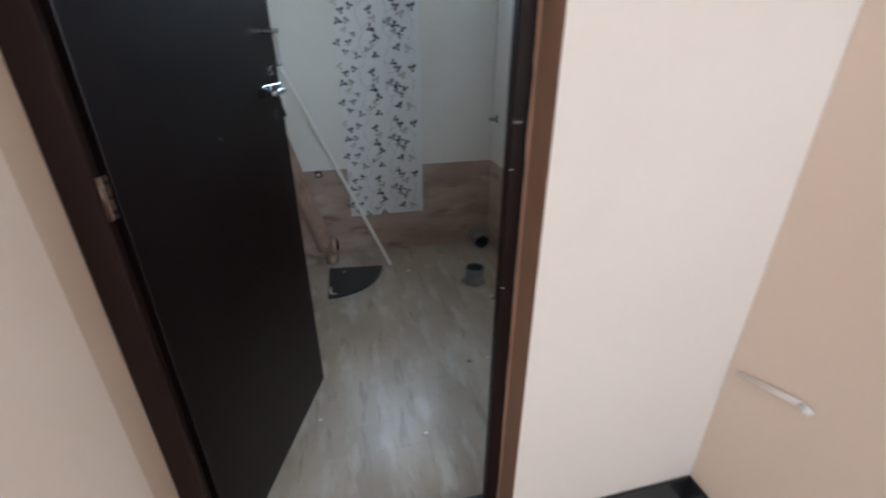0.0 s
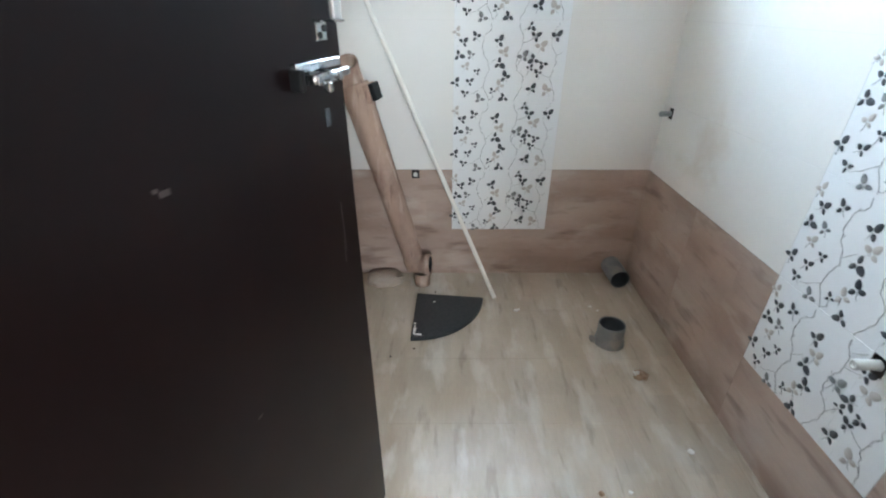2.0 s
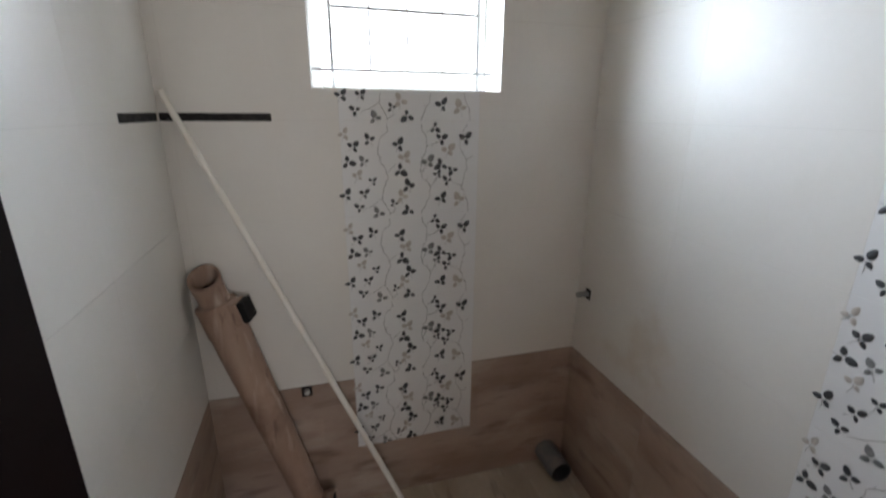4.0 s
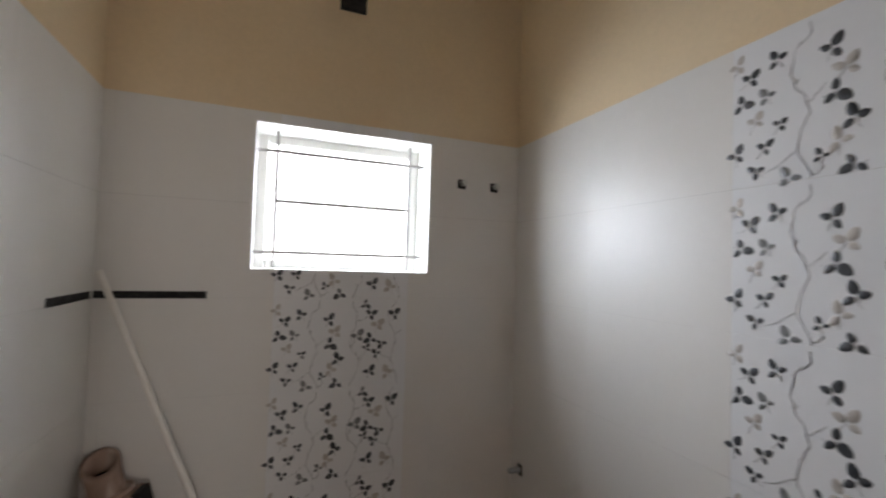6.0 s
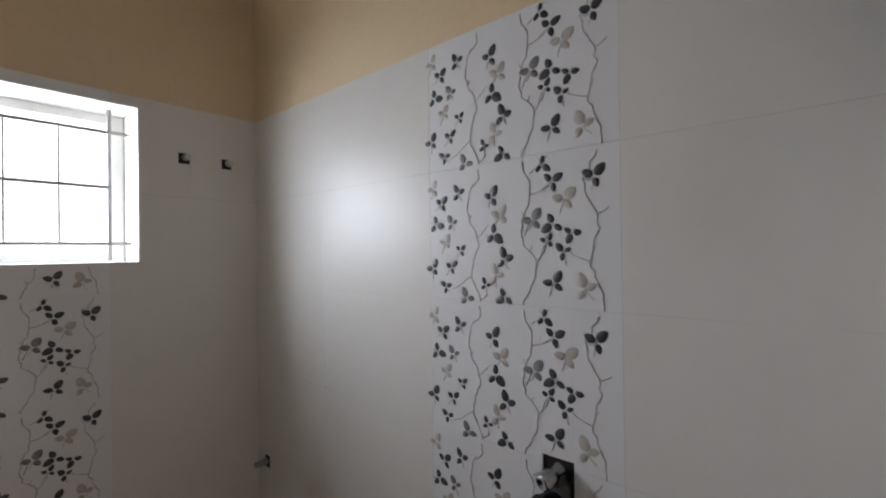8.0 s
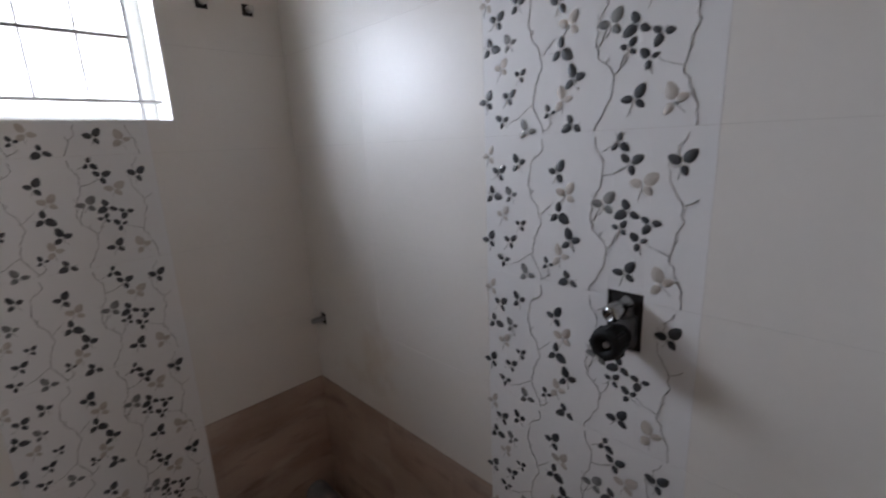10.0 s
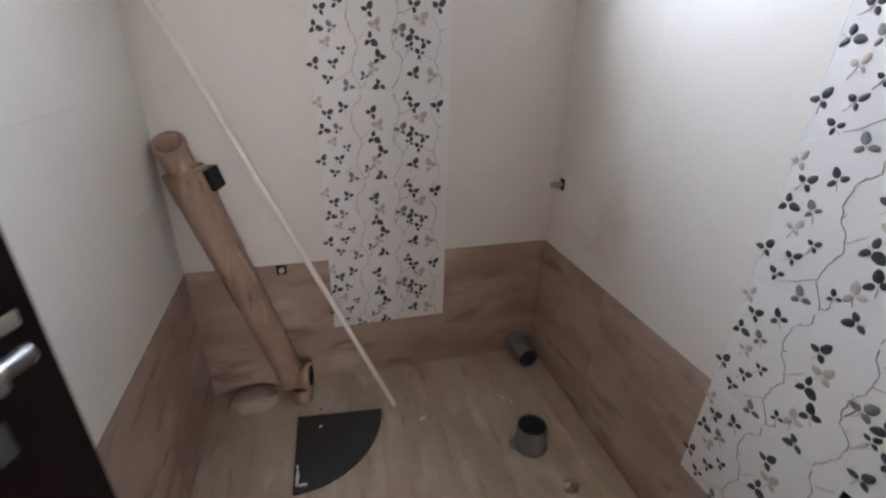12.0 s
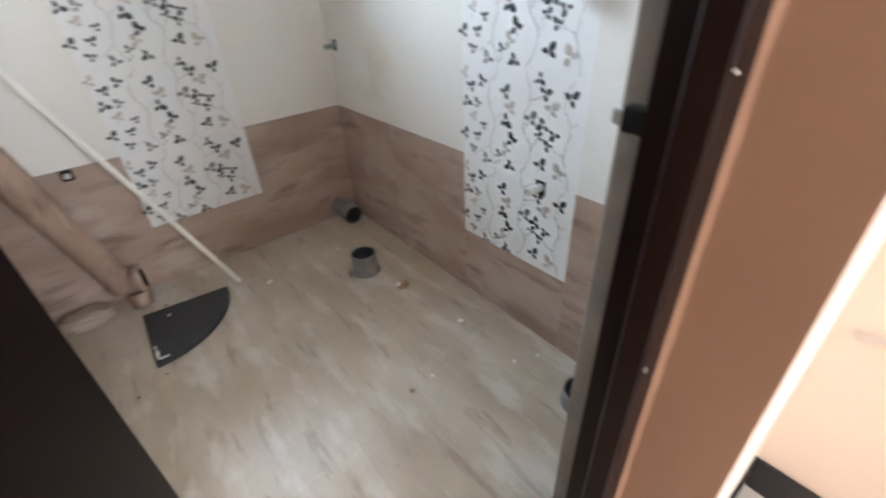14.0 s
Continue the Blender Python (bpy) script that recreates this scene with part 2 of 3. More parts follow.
def smudge(m, centre, reach, tone, amount):
    """A ragged patch of dirt of its own shape at one place of a wall."""
    n, ln = m.node_tree.nodes, m.node_tree.links.new
    b = n["Principled BSDF"]
    old = b.inputs["Base Color"].links[0].from_socket
    at, away, size, ragged, mask, mix = [n.new(k) for k in ("ShaderNodeNewGeometry", "ShaderNodeVectorMath", "ShaderNodeVectorMath", "ShaderNodeTexNoise", "ShaderNodeMath", "ShaderNodeMix")]
    away.operation, size.operation = "MULTIPLY_ADD", "LENGTH"
    away.inputs[1].default_value = [1 / r for r in reach]
    away.inputs[2].default_value = [-c / r for c, r in zip(centre, reach)]
    ln(at.outputs["Position"], away.inputs[0])
    ln(away.outputs[0], size.inputs[0])
    ragged.inputs["Scale"].default_value, ragged.inputs["Detail"].default_value = 16, 6
    ln(at.outputs["Position"], ragged.inputs["Vector"])
    mask.operation = "MULTIPLY_ADD"
    ln(ragged.outputs[0], mask.inputs[0])
    mask.inputs[1].default_value = 1.8
    ln(size.outputs["Value"], mask.inputs[2])
    fade = n.new("ShaderNodeMapRange")
    fade.inputs[1].default_value, fade.inputs[2].default_value = 1.9, 0.9
    fade.inputs[3].default_value, fade.inputs[4].default_value = 0.0, amount
    ln(mask.outputs[0], fade.inputs[0])
    mix.data_type = "RGBA"
    ln(fade.outputs[0], mix.inputs[0])
    ln(old, mix.inputs[6])
    mix.inputs[7].default_value = (*tone, 1)
    ln(mix.outputs[2], b.inputs["Base Color"])


smudge(TILE, (0, -0.40, 0.78), (0.5, 0.11, 0.12), (0.55, 0.43, 0.30), 0.36)
smudge(TILE, (0, -0.33, 0.66), (0.5, 0.20, 0.06), (0.56, 0.46, 0.35), 0.28)


# ---- building blocks ----
def box(bm, lo, hi, bevel=0.0, seg=1):
    c = [(a + b) / 2 for a, b in zip(lo, hi)]
    s = [abs(b - a) for a, b in zip(lo, hi)]
    g = bmesh.ops.create_cube(bm, size=1, matrix=Matrix.LocRotScale(c, None, s))
    if bevel:
        es = list({e for v in g["verts"] for e in v.link_edges})
        bmesh.ops.bevel(bm, geom=es, offset=bevel, segments=seg, affect="EDGES", profile=0.6)
    return bm


def rod(bm, a, b, r, seg=20, r2=None):
    a, b = Vector(a), Vector(b)
    turn = (b - a).to_track_quat("Z", "Y").to_matrix().to_4x4()
    bmesh.ops.create_cone(bm, cap_ends=True, segments=seg, radius1=r, radius2=r if r2 is None else r2, depth=(b - a).length,
                          matrix=Matrix.Translation((a + b) / 2) @ turn)
    return bm


def lathe(bm, profile, a, axis, seg=36, wobble=0.0, closed=False):
    """Rings (radius, height) along an axis from a; joined in order, one after the other."""
    turn = Vector(axis).to_track_quat("Z", "Y")
    rings = []
    for r, h in profile:
        ring = []
        for i in range(seg):
            f = 2 * math.pi * i / seg
            w = 1 + wobble * noise.noise((3 * math.cos(f), 3 * math.sin(f), h * 30))
            ring.append(bm.verts.new(Vector(a) + turn @ Vector((r * w * math.cos(f), r * w * math.sin(f), h))))
        rings.append(ring)
    pairs = list(zip(rings, rings[1:])) + ([(rings[-1], rings[0])] if closed else [])
    for p, q in pairs:
        for i in range(seg):
            j = (i + 1) % seg
            bm.faces.new((p[i], p[j], q[j], q[i])).smooth = True
    return rings


def finish(name, bm, material):
    bmesh.ops.recalc_face_normals(bm, faces=bm.faces)
    me = bpy.data.meshes.new(name)
    bm.to_mesh(me)
    bm.free()
    me.materials.append(material)
    return me


def part(name, bm, material, parent, label=""):
    ob = new(name, finish(name, bm, material))
    ob.parent = parent
    return tagged(ob, label)


def thing(name, bm, material, label, category, m=None, kind="", group=""):
    ob = new(name, finish(name, bm, material) if bm else None)
    if m:
        ob.matrix_world = m
    return tagged(ob, label, category, group, kind)


def setting(name, bm, material, label, category):
    return thing(name, bm, material, label, category, kind="structure")


def smooth(bm):
    for f in bm.faces:
        f.smooth = True
    return bm


# ---- the shell ----
W, D, H, TOP = 1.37, 1.735, 2.78, 2.05      # room width, depth, ceiling, top of the tiles
SET = 0.006                                 # tile thickness over the plaster
WX0, WX1, WZ0, WZ1 = -0.967, -0.367, 1.538, 2.02     # window opening
THICK = 0.23
B = bmesh.new

bm = B()
box(bm, (-W - 0.4, SET, -0.08), (WX0, SET + THICK, H))
box(bm, (WX1, SET, -0.08), (0.25, SET + THICK, H))
box(bm, (WX0, SET, -0.08), (WX1, SET + THICK, WZ0))
box(bm, (WX0, SET, WZ1), (WX1, SET + THICK, H))
wall_back = setting("wall_back", bm, YELLOW, "ochre painted bathroom wall above cream tiles", "wall")
wall_right = setting("wall_right", box(B(), (SET, -D + 0.001, -0.08), (SET + THICK, SET - 0.001, H)), YELLOW,
                     "ochre painted bathroom wall with floral tile band", "wall")
wall_left = setting("wall_left", box(B(), (-W - SET - 0.2, -D + 0.001, -0.08), (-W - SET, SET - 0.001, H)), YELLOW,
                    "ochre painted bathroom wall with cream tiles", "wall")
# the wall with the doorway: bathroom side y = -D, hall side y = HY
DX0, DX1, DZ = -1.365, -0.604, 2.08
HY = -1.922
FY0, FY1 = -1.834, -1.766      # front and back of the frame's closing jamb
bm = B()
box(bm, (-2.8, HY, -0.08), (DX0, -D, H))
box(bm, (DX1, HY, -0.08), (0.25, FY0, H))
box(bm, (-0.568, FY0, -0.08), (0.25, -D, H))
box(bm, (DX0, HY, DZ), (DX1, FY0, H))
box(bm, (DX0, FY0, DZ), (-0.568, -D, H))
wall_front = setting("wall_front", bm, PEACH, "smooth pale peach wall, its door reveals coloured orange-brown and tan for shade", "wall")
wall_front.data.materials.append(ORANGE_SHADE)
wall_front.data.materials.append(TAN_SHADE)
# sideways faces of the doorway take the shaded colours, right darker than left
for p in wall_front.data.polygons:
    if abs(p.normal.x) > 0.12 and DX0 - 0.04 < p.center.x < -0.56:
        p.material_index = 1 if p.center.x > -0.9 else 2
setting("ceiling", box(B(), (-W - 0.2, -D, H), (0.25, 0.25, H + 0.12)), WHITE, "plain white painted ceiling", "ceiling")
SLOPE = -0.022       # the floor falls from the back wall to the doorway
floor = setting("floor", box(B(), (-W - 0.01, -1.765, -0.12), (0.01, 0.02, -0.001)), GROUT_FLOOR, "streaked beige floor tiles over dark joints", "floor")

floor.rotation_euler.x = -math.atan(SLOPE)
# hall
HX0, HX1, HB, HH = DX0, -0.04, -4.2, 2.8
wall_hall_right = setting("wall_hall_right", box(B(), (HX1, HB, -0.06), (HX1 + 0.2, HY - 0.001, HH)), PEACH_BOUNCE, "peach hall wall with black skirting, its colour warmed for bounced light", "wall")
setting("wall_hall_left", box(B(), (HX0 - 0.2, HB, -0.06), (HX0, HY, HH)), PEACH_BOUNCE, "plain peach hall wall beside the doorway", "wall")
# unseen back wall, its opening added to hold the hall lamp
bm = B()
box(bm, (HX0, HB - 0.2, 0), (-0.74, HB, HH))
box(bm, (-0.10, HB - 0.2, 0), (HX1, HB, HH))
box(bm, (-0.74, HB - 0.2, 0), (-0.10, HB, 0.84))
box(bm, (-0.74, HB - 0.2, 2.06), (-0.10, HB, HH))
setting("wall_hall_back", bm, PEACH, "unseen peach hall wall with a narrow opening added for light", "wall")
setting("ceiling_hall", box(B(), (HX0 - 0.2, HB - 0.2, HH), (HX1 + 0.2, HY, HH + 0.12)), WHITE, "plain white painted hall ceiling", "ceiling")
floor_hall = setting("floor_hall", box(B(), (HX0, HB, -0.12), (HX1, -1.875, -0.004)), GROUT, "pale glossy hall floor tiles", "floor")
setting("backdrop", box(B(), (-9, 9.0, -0.44), (8, 9.05, 12)), HAZE, "bright hazy sky outside the window", "sky")
setting("ground", box(B(), (-400, -400, -0.5), (400, 400, -0.45)), SOIL, "pale sandy ground outside", "ground")
bm = B()
box(bm, (HX1 - 0.010, HB + 0.01, -0.003), (HX1, HY - 0.011, 0.10), 0.002)
setting("baseboard", bm, SKIRTING, "black polished skirting tile along the hall wall", "baseboard")
setting("baseboard", box(B(), (DX1 + 0.012, HY - 0.010, -0.003), (HX1, HY, 0.10), 0.002), SKIRTING,
        "black polished skirting tile beside the doorway", "baseboard")
# cement strip between the door frame and the tiles
bm = B()
box(bm, (-0.5775, -1.764, -0.03), (-0.566, -D + 0.003, DZ), 0.002)
setting("trim", bm, CEMENT, "rough grey cement edge of the doorway", "trim")
bm = B()
prev = None
for k in range(161):
    z = 0.006 + 2.05 * k / 160
    w = 0.0042 + 0.0022 * noise.noise((z * 9, 3.3, 0)) + 0.0016 * noise.noise((z * 37, 1.1, 0))
    ring = [bm.verts.new(p) for p in ((DX1, FY0 + 0.0005 - w * 1.25, z), (DX1 - w * 0.45, FY0 - 0.0015 - w * 0.55, z), (DX1 - w * 1.2, FY0 + 0.0005, z))]
    if prev:
        for i in (0, 1):
            bm.faces.new((prev[i], prev[i + 1], ring[i + 1], ring[i])).smooth = True
    prev = ring
setting("trim", bm, ORANGE_SHADE, "uneven plaster bead along the door frame, in the reveal's shaded colour", "trim")
setting("doorsill", box(B(), (DX0, -1.876, -0.05), (DX1, -1.768, 0.004), 0.003), GRANITE, "dark polished stone doorsill", "doorsill")

# window: grille, outer frame, white reveals
window_1 = setting("window_1", None, None, "small bright window with a grey painted steel grille", "window")
y0, y1 = 0.0, SET + THICK
for lo, hi in (((WX0 - 0.0, y0 + 0.001, WZ0), (WX0 + 0.004, y1, WZ1)), ((WX1 - 0.004, y0 + 0.001, WZ0), (WX1, y1, WZ1)),
               ((WX0 + 0.004, y0 + 0.001, WZ0), (WX1 - 0.004, y1, WZ0 + 0.004)), ((WX0 + 0.004, y0 + 0.001, WZ1 - 0.004), (WX1 - 0.004, y1, WZ1))):
    part("window_reveal", box(B(), lo, hi), WINDOW_WHITE, window_1, "white painted reveal")
for lo, hi in (((WX0 + 0.005, 0.15, WZ0 + 0.005), (WX0 + 0.04, 0.18, WZ1 - 0.005)), ((WX1 - 0.04, 0.15, WZ0 + 0.005), (WX1 - 0.005, 0.18, WZ1 - 0.005)),
               ((WX0 + 0.041, 0.151, WZ0 + 0.005), (WX1 - 0.041, 0.179, WZ0 + 0.035)), ((WX0 + 0.041, 0.151, WZ1 - 0.035), (WX1 - 0.041, 0.179, WZ1 - 0.005))):
    part("window_frame", box(B(), lo, hi, 0.003), WINDOW_WHITE, window_1)
GY = 0.08
for x in (-0.897, -0.427):
    part("grille_upright", box(B(), (x - 0.005, GY - 0.006, WZ0 + 0.006), (x + 0.005, GY + 0.006, WZ1 - 0.006), 0.001), GRILLE, window_1)
for z, a, b in ((1.942, WX0 + 0.006, WX1 - 0.006), (1.772, -0.897, -0.427), (1.598, WX0 + 0.006, WX1 - 0.006)):
    part("grille_bar", box(B(), (a, GY - 0.0125, z - 0.005), (b, GY - 0.0062, z + 0.005), 0.001), GRILLE, window_1)
for x in (-0.780, -0.662, -0.547):
    part("grille_wire", rod(B(), (x, GY - 0.003, 1.598), (x, GY - 0.003, 1.942), 0.003, 8), GRILLE, window_1)


# ---- tiles ----
def cut(rect, hole):
    a0, a1, z0, z1 = rect
    h0, h1, k0, k1 = hole
    if h1 <= a0 or h0 >= a1 or k1 <= z0 or k0 >= z1:
        return [rect]
    out = []
    m0, m1 = max(a0, h0), min(a1, h1)
    if h0 > a0:
        out.append((a0, h0, z0, z1))
    if h1 < a1:
        out.append((h1, a1, z0, z1))
    if k0 > z0:
        out.append((m0, m1, z0, k0))
    if k1 < z1:
        out.append((m0, m1, k1, z1))
    return out


def slab(bm, a0, a1, z0, z1, c=0.0005, depth=SET + 0.001):
    """A tile with a chamfered face at y = 0 that looks to -y."""
    vs = [bm.verts.new(p) for p in ((a0, depth, z0), (a1, depth, z0), (a1, depth, z1), (a0, depth, z1),
                                    (a0, c, z0), (a1, c, z0), (a1, c, z1), (a0, c, z1),
                                    (a0 + c, 0, z0 + c), (a1 - c, 0, z0 + c), (a1 - c, 0, z1 - c), (a0 + c, 0, z1 - c))]
    for base in (0, 4):
        for i in range(4):
            j = (i + 1) % 4
            bm.faces.new((vs[base + i], vs[base + j], vs[base + 4 + j], vs[base + 4 + i]))
    bm.faces.new(vs[8:12])


def leaf(bm, u, v, angle, size, width):
    """A pointed leaf with a rounded base and a raised rib, like a moulded print."""
    d, s = Vector((math.cos(angle), 0, math.sin(angle))), Vector((-math.sin(angle), 0, math.cos(angle)))
    o = Vector((u, -0.0003, v))
    n = 9
    rows = []
    for k in range(n + 1):
        t = k / n
        w = width * size * 1.94 * math.sqrt(t) * (1 - t) ** 0.70
        mid = o + d * (t * size) + Vector((0, -0.0017 * math.sin(math.pi * min(1, t + 0.06)) - 0.0002, 0))
        rows.append([bm.verts.new(mid)] if k in (0, n) else
                    [bm.verts.new(o + d * (t * size) + s * w), bm.verts.new(o + d * (t * size) + s * w * 0.55 + Vector((0, -0.0013, 0))), bm.verts.new(mid),
                     bm.verts.new(o + d * (t * size) - s * w * 0.55 + Vector((0, -0.0013, 0))), bm.verts.new(o + d * (t * size) - s * w)])
    for p, q in zip(rows, rows[1:]):
        for k in range(4):
            loop = [p[0], q[k + 1], q[k]] if len(p) == 1 else [p[k], p[k + 1], q[0]] if len(q) == 1 else [p[k], p[k + 1], q[k + 1], q[k]]
            bm.faces.new(loop).smooth = True


# sprigs on one decorated tile: across, up, length of the longest leaf in mm, its turn in degrees
DARK = ((0.196, 0.805, 20, 126), (0.082, 0.738, 20, 42), (0.044, 0.58, 22, 342), (0.207, 0.375, 14, 41), (0.020, 0.235, 21, 58), (0.147, 0.245, 18, 45),
        (0.109, 0.097, 17, 140), (0.398, 0.748, 24, 57), (0.407, 0.485, 25, 326), (0.469, 0.308, 24, 104), (0.358, 0.125, 14, 117), (0.467, 0.045, 22, 212),
        (0.664, 0.93, 19, 321), (0.744, 0.985, 24, 90), (0.711, 0.81, 22, 35), (0.715, 0.535, 24, 201), (0.684, 0.425, 16, 56), (0.80, 0.475, 19, 243),
        (0.76, 0.357, 18, 132), (0.715, 0.155, 24, 58), (0.895, 0.81, 25, 50))
GREY = ((0.153, 0.583, 19, 125), (0.243, 0.02, 22, 112), (0.615, 0.565, 25, 60))
BEIGE = ((0.026, 0.862, 19, 62), (0.107, 0.437, 19, 63), (0.443, 0.607, 24, 55), (0.418, 0.193, 23, 108), (0.764, 0.69, 26, 45), (0.852, 0.127, 27, 115))
TW, TH = 0.45, 0.30


def barred(u, v, hole, top, edge=0.012):
    return v > top - edge or bool(hole) and hole[0] - edge < u < hole[1] + edge and hole[2] - edge < v < hole[3] + edge


def sprigs(rows, seed, hole=None, top=TH):
    """One long leaf and two shorter ones round each knot."""
    rng, bm = random.Random(seed), B()
    for u, v, span, turn in rows:
        u, v, s, f = u * TW, v * TH, span / 1000, radians(turn)
        if barred(u, v, hole, top):
            continue
        for a, k in ((f, 1.0), (f + rng.uniform(1.7, 2.15), rng.uniform(0.70, 0.84)), (f - rng.uniform(1.55, 2.1), rng.uniform(0.66, 0.80))):
            r = 0.0022 + 0.0008 * rng.random()
            leaf(bm, u + math.cos(a) * r, v + math.sin(a) * r, a + rng.uniform(-0.15, 0.15), s * k * 1.12, rng.uniform(0.365, 0.43))
    return bm


# crooked stems: how far across they stand at even heights of a tile, the last meeting the first
STEMS = ((0.327, 0.300, 0.273, 0.285, 0.317, 0.305, 0.262, 0.248, 0.262, 0.322), (0.562, 0.592, 0.629, 0.634, 0.572, 0.553, 0.572, 0.602, 0.605, 0.572),
         (0.929, 0.922, 0.899, 0.873, 0.884, 0.913, 0.898, 0.862, 0.852, 0.880))
# twigs: from across, up to across, up
TWIGS = ((0.316, 0.47, 0.378, 0.557), (0.269, 0.183, 0.144, 0.077), (0.327, 0.02, 0.372, 0.066), (0.604, 0.88, 0.687, 0.985), (0.60, 0.737, 0.698, 0.79),
         (0.573, 0.46, 0.598, 0.547), (0.636, 0.30, 0.672, 0.40), (0.915, 0.587, 0.956, 0.625), (0.852, 0.80, 0.885, 0.80), (0.87, 0.30, 0.79, 0.355))


def vines(seed, hole=None, top=TH):
    """Thin raised stems that run on from tile to tile with kinks and thorns, and twigs to the sprigs."""
    rng, bm = random.Random(seed), B()

    def stroke(points, w, w2):
        prev = None
        ends = points[1:] + [(2 * points[-1][0] - points[-2][0], 2 * points[-1][1] - points[-2][1])]
        for k, ((u, v), (u2, v2)) in enumerate(zip(points, ends)):
            if barred(u, v, hole, top, 0.001):
                prev = None
                continue
            d = Vector((u2 - u, 0, v2 - v)).normalized()
            s = Vector((-d.z, 0, d.x)) * (w + (w2 - w) * k / len(points)) * rng.uniform(0.75, 1.25)
            o = Vector((u, -0.0002, v))
            ring = [bm.verts.new(o - s), bm.verts.new(o + Vector((0, -0.0012, 0))), bm.verts.new(o + s)]
            if prev:
                for i in (0, 1):
                    bm.faces.new((prev[i], prev[i + 1], ring[i + 1], ring[i])).smooth = True
            prev = ring

    def crooked(a, b, n, w, w2, sag):
        pts = []
        for k in range(n + 1):
            f = k / n
            j = 0.0016 * (0 < k < n)
            pts.append((TW * (a[0] + (b[0] - a[0]) * f) + rng.uniform(-j, j), TH * (a[1] + (b[1] - a[1]) * f) - sag * math.sin(math.pi * f) + rng.uniform(-j, j)))
        stroke(pts, w, w2)

    for row in STEMS:
        pts, n = [], 30
        for k in range(n + 1):
            x = k / n * len(row)
            i, f = int(x) % len(row), x - int(x)
            f = f * f * (3 - 2 * f) * 0.45 + f * 0.55
            kink = rng.uniform(-0.0034, 0.0034) if 0 < k < n else 0
            pts.append((TW * (row[i] + (row[(i + 1) % len(row)] - row[i]) * f) + kink, TH * k / n))
        stroke(pts, 0.0009, 0.0009)
        for k in range(4, n - 3, 7):
            u, v = pts[k]
            way = rng.choice((-1, 1))
            stroke([(u, v), (u + way * 0.004, v + 0.004), (u + way * 0.006, v + 0.010)], 0.0009, 0.0002)
    for a, b, c, d in TWIGS:
        crooked((a, b), (c, d), 5, 0.0009, 0.0006, 0.003)
    for u, v, span, turn in DARK + GREY + BEIGE:
        back = radians(turn + 180 + rng.uniform(-35, 35))
        far = rng.uniform(0.014, 0.024)
        end = (u + math.cos(back) * far / TW, max(0.01, v + (math.sin(back) * far - 0.006) / TH))
        if not barred(u * TW, v * TH, hole, top):
            crooked(end, (u, v), 4, 0.0005, 0.0006, 0.002)
    return bm


PRINTS = {}


def prints(hole, top):
    key = (hole, top)
    if key not in PRINTS:
        PRINTS[key] = [finish(n, b, m) for n, b, m in (("leaf_print", sprigs(DARK, 3, hole, top), LEAF_DARK), ("leaf_print", sprigs(GREY, 4, hole, top), LEAF_GREY),
                                                     ("leaf_print", sprigs(BEIGE, 5, hole, top), LEAF_BEIGE), ("vine_print", vines(6, hole, top), VINE))]
    return PRINTS[key]


MESHES = {}
GAP = 0.00018


def tile_wall(wall, m, columns, rows, kind_of, holes):
    """Tiles over a wall. m: pose whose x runs along the wall to the right and whose -y is the face; columns and rows: joints."""
    for z0, z1 in zip(rows, rows[1:]):
        for a0, a1 in zip(columns, columns[1:]):
            kind = kind_of(a0, a1, z0, z1)
            open_joint = 0.0006     # the joint that shows under the top row
            rects = [(a0 + GAP, a1 - GAP, z0 + (open_joint if abs(z0 - 1.75) < 0.01 else GAP), z1 - (0.0022 if abs(z1 - 0.55) < 0.001 and kind == "wood" else GAP))]
            near = [h for h in holes if h[0] < a1 and h[1] > a0 and h[2] < z1 and h[3] > z0]
            for h in near:
                rects = [q for r in rects for q in cut(r, h)]
            if not rects:
                continue
            key = (kind, tuple((round(r[0] - a0, 4), round(r[1] - a0, 4), round(r[2] - z0, 4), round(r[3] - z0, 4)) for r in rects))
            if key not in MESHES:
                bm = B()
                for r in key[1]:
                    slab(bm, *r, c=0.00025)
                MESHES[key] = finish("tile", bm, {"cream": TILE, "floral": FLORAL, "wood": WOOD_TILE}[kind])
            ob = new("tile", MESHES[key])
            ob.parent = wall
            ob.matrix_world = m @ Matrix.Translation((a0, 0, z0))
            if kind == "floral":
                h = near[0] if near else None
                window = h and h[1] - h[0] > 0.3
                hole = (round(h[0] - a0, 4), round(h[1] - a0, 4), round(h[2] - z0, 4), round(h[3] - z0, 4)) if h and not window else None
                for me in prints(hole, round(h[2] - z0, 4) if window else TH):
                    p = new(me.name.split(".")[0], me)
                    p.parent = ob


def backing(wall, m, a0, a1, z0, z1, holes, material, name="grout"):
    rects = [(a0, a1, z0, z1)]
    for h in holes:
        rects = [q for r in rects for q in cut(r, h)]
    bm = B()
    for r in rects:
        box(bm, (r[0], 0.0007, r[2]), (r[1], SET - 0.0002, r[3]))
    part(name, bm, material, wall).matrix_world = m


def hole_bed(wall, m, holes):
    for a0, a1, z0, z1 in holes:
        # shallow bed, coloured dark for the shade of a deeper hole
        bm = B()
        box(bm, (a0, 0.0045, z0), (a1, SET + 0.03, z1))
        part("hole", bm, HOLE, wall, "shallow chiselled hole, its mortar bed darkened for the shade of depth").matrix_world = m


ROWS = [-0.045, 0.25, 0.55, 0.85, 1.15, 1.45, 1.75, TOP]
WINDOW = (WX0, WX1, WZ0, WZ1)
M_BACK = Matrix.Identity(4)
M_RIGHT = pose(0, 0, 0, 0, 0, -90)
M_LEFT = pose(-W, -D, 0, 0, 0, 90)
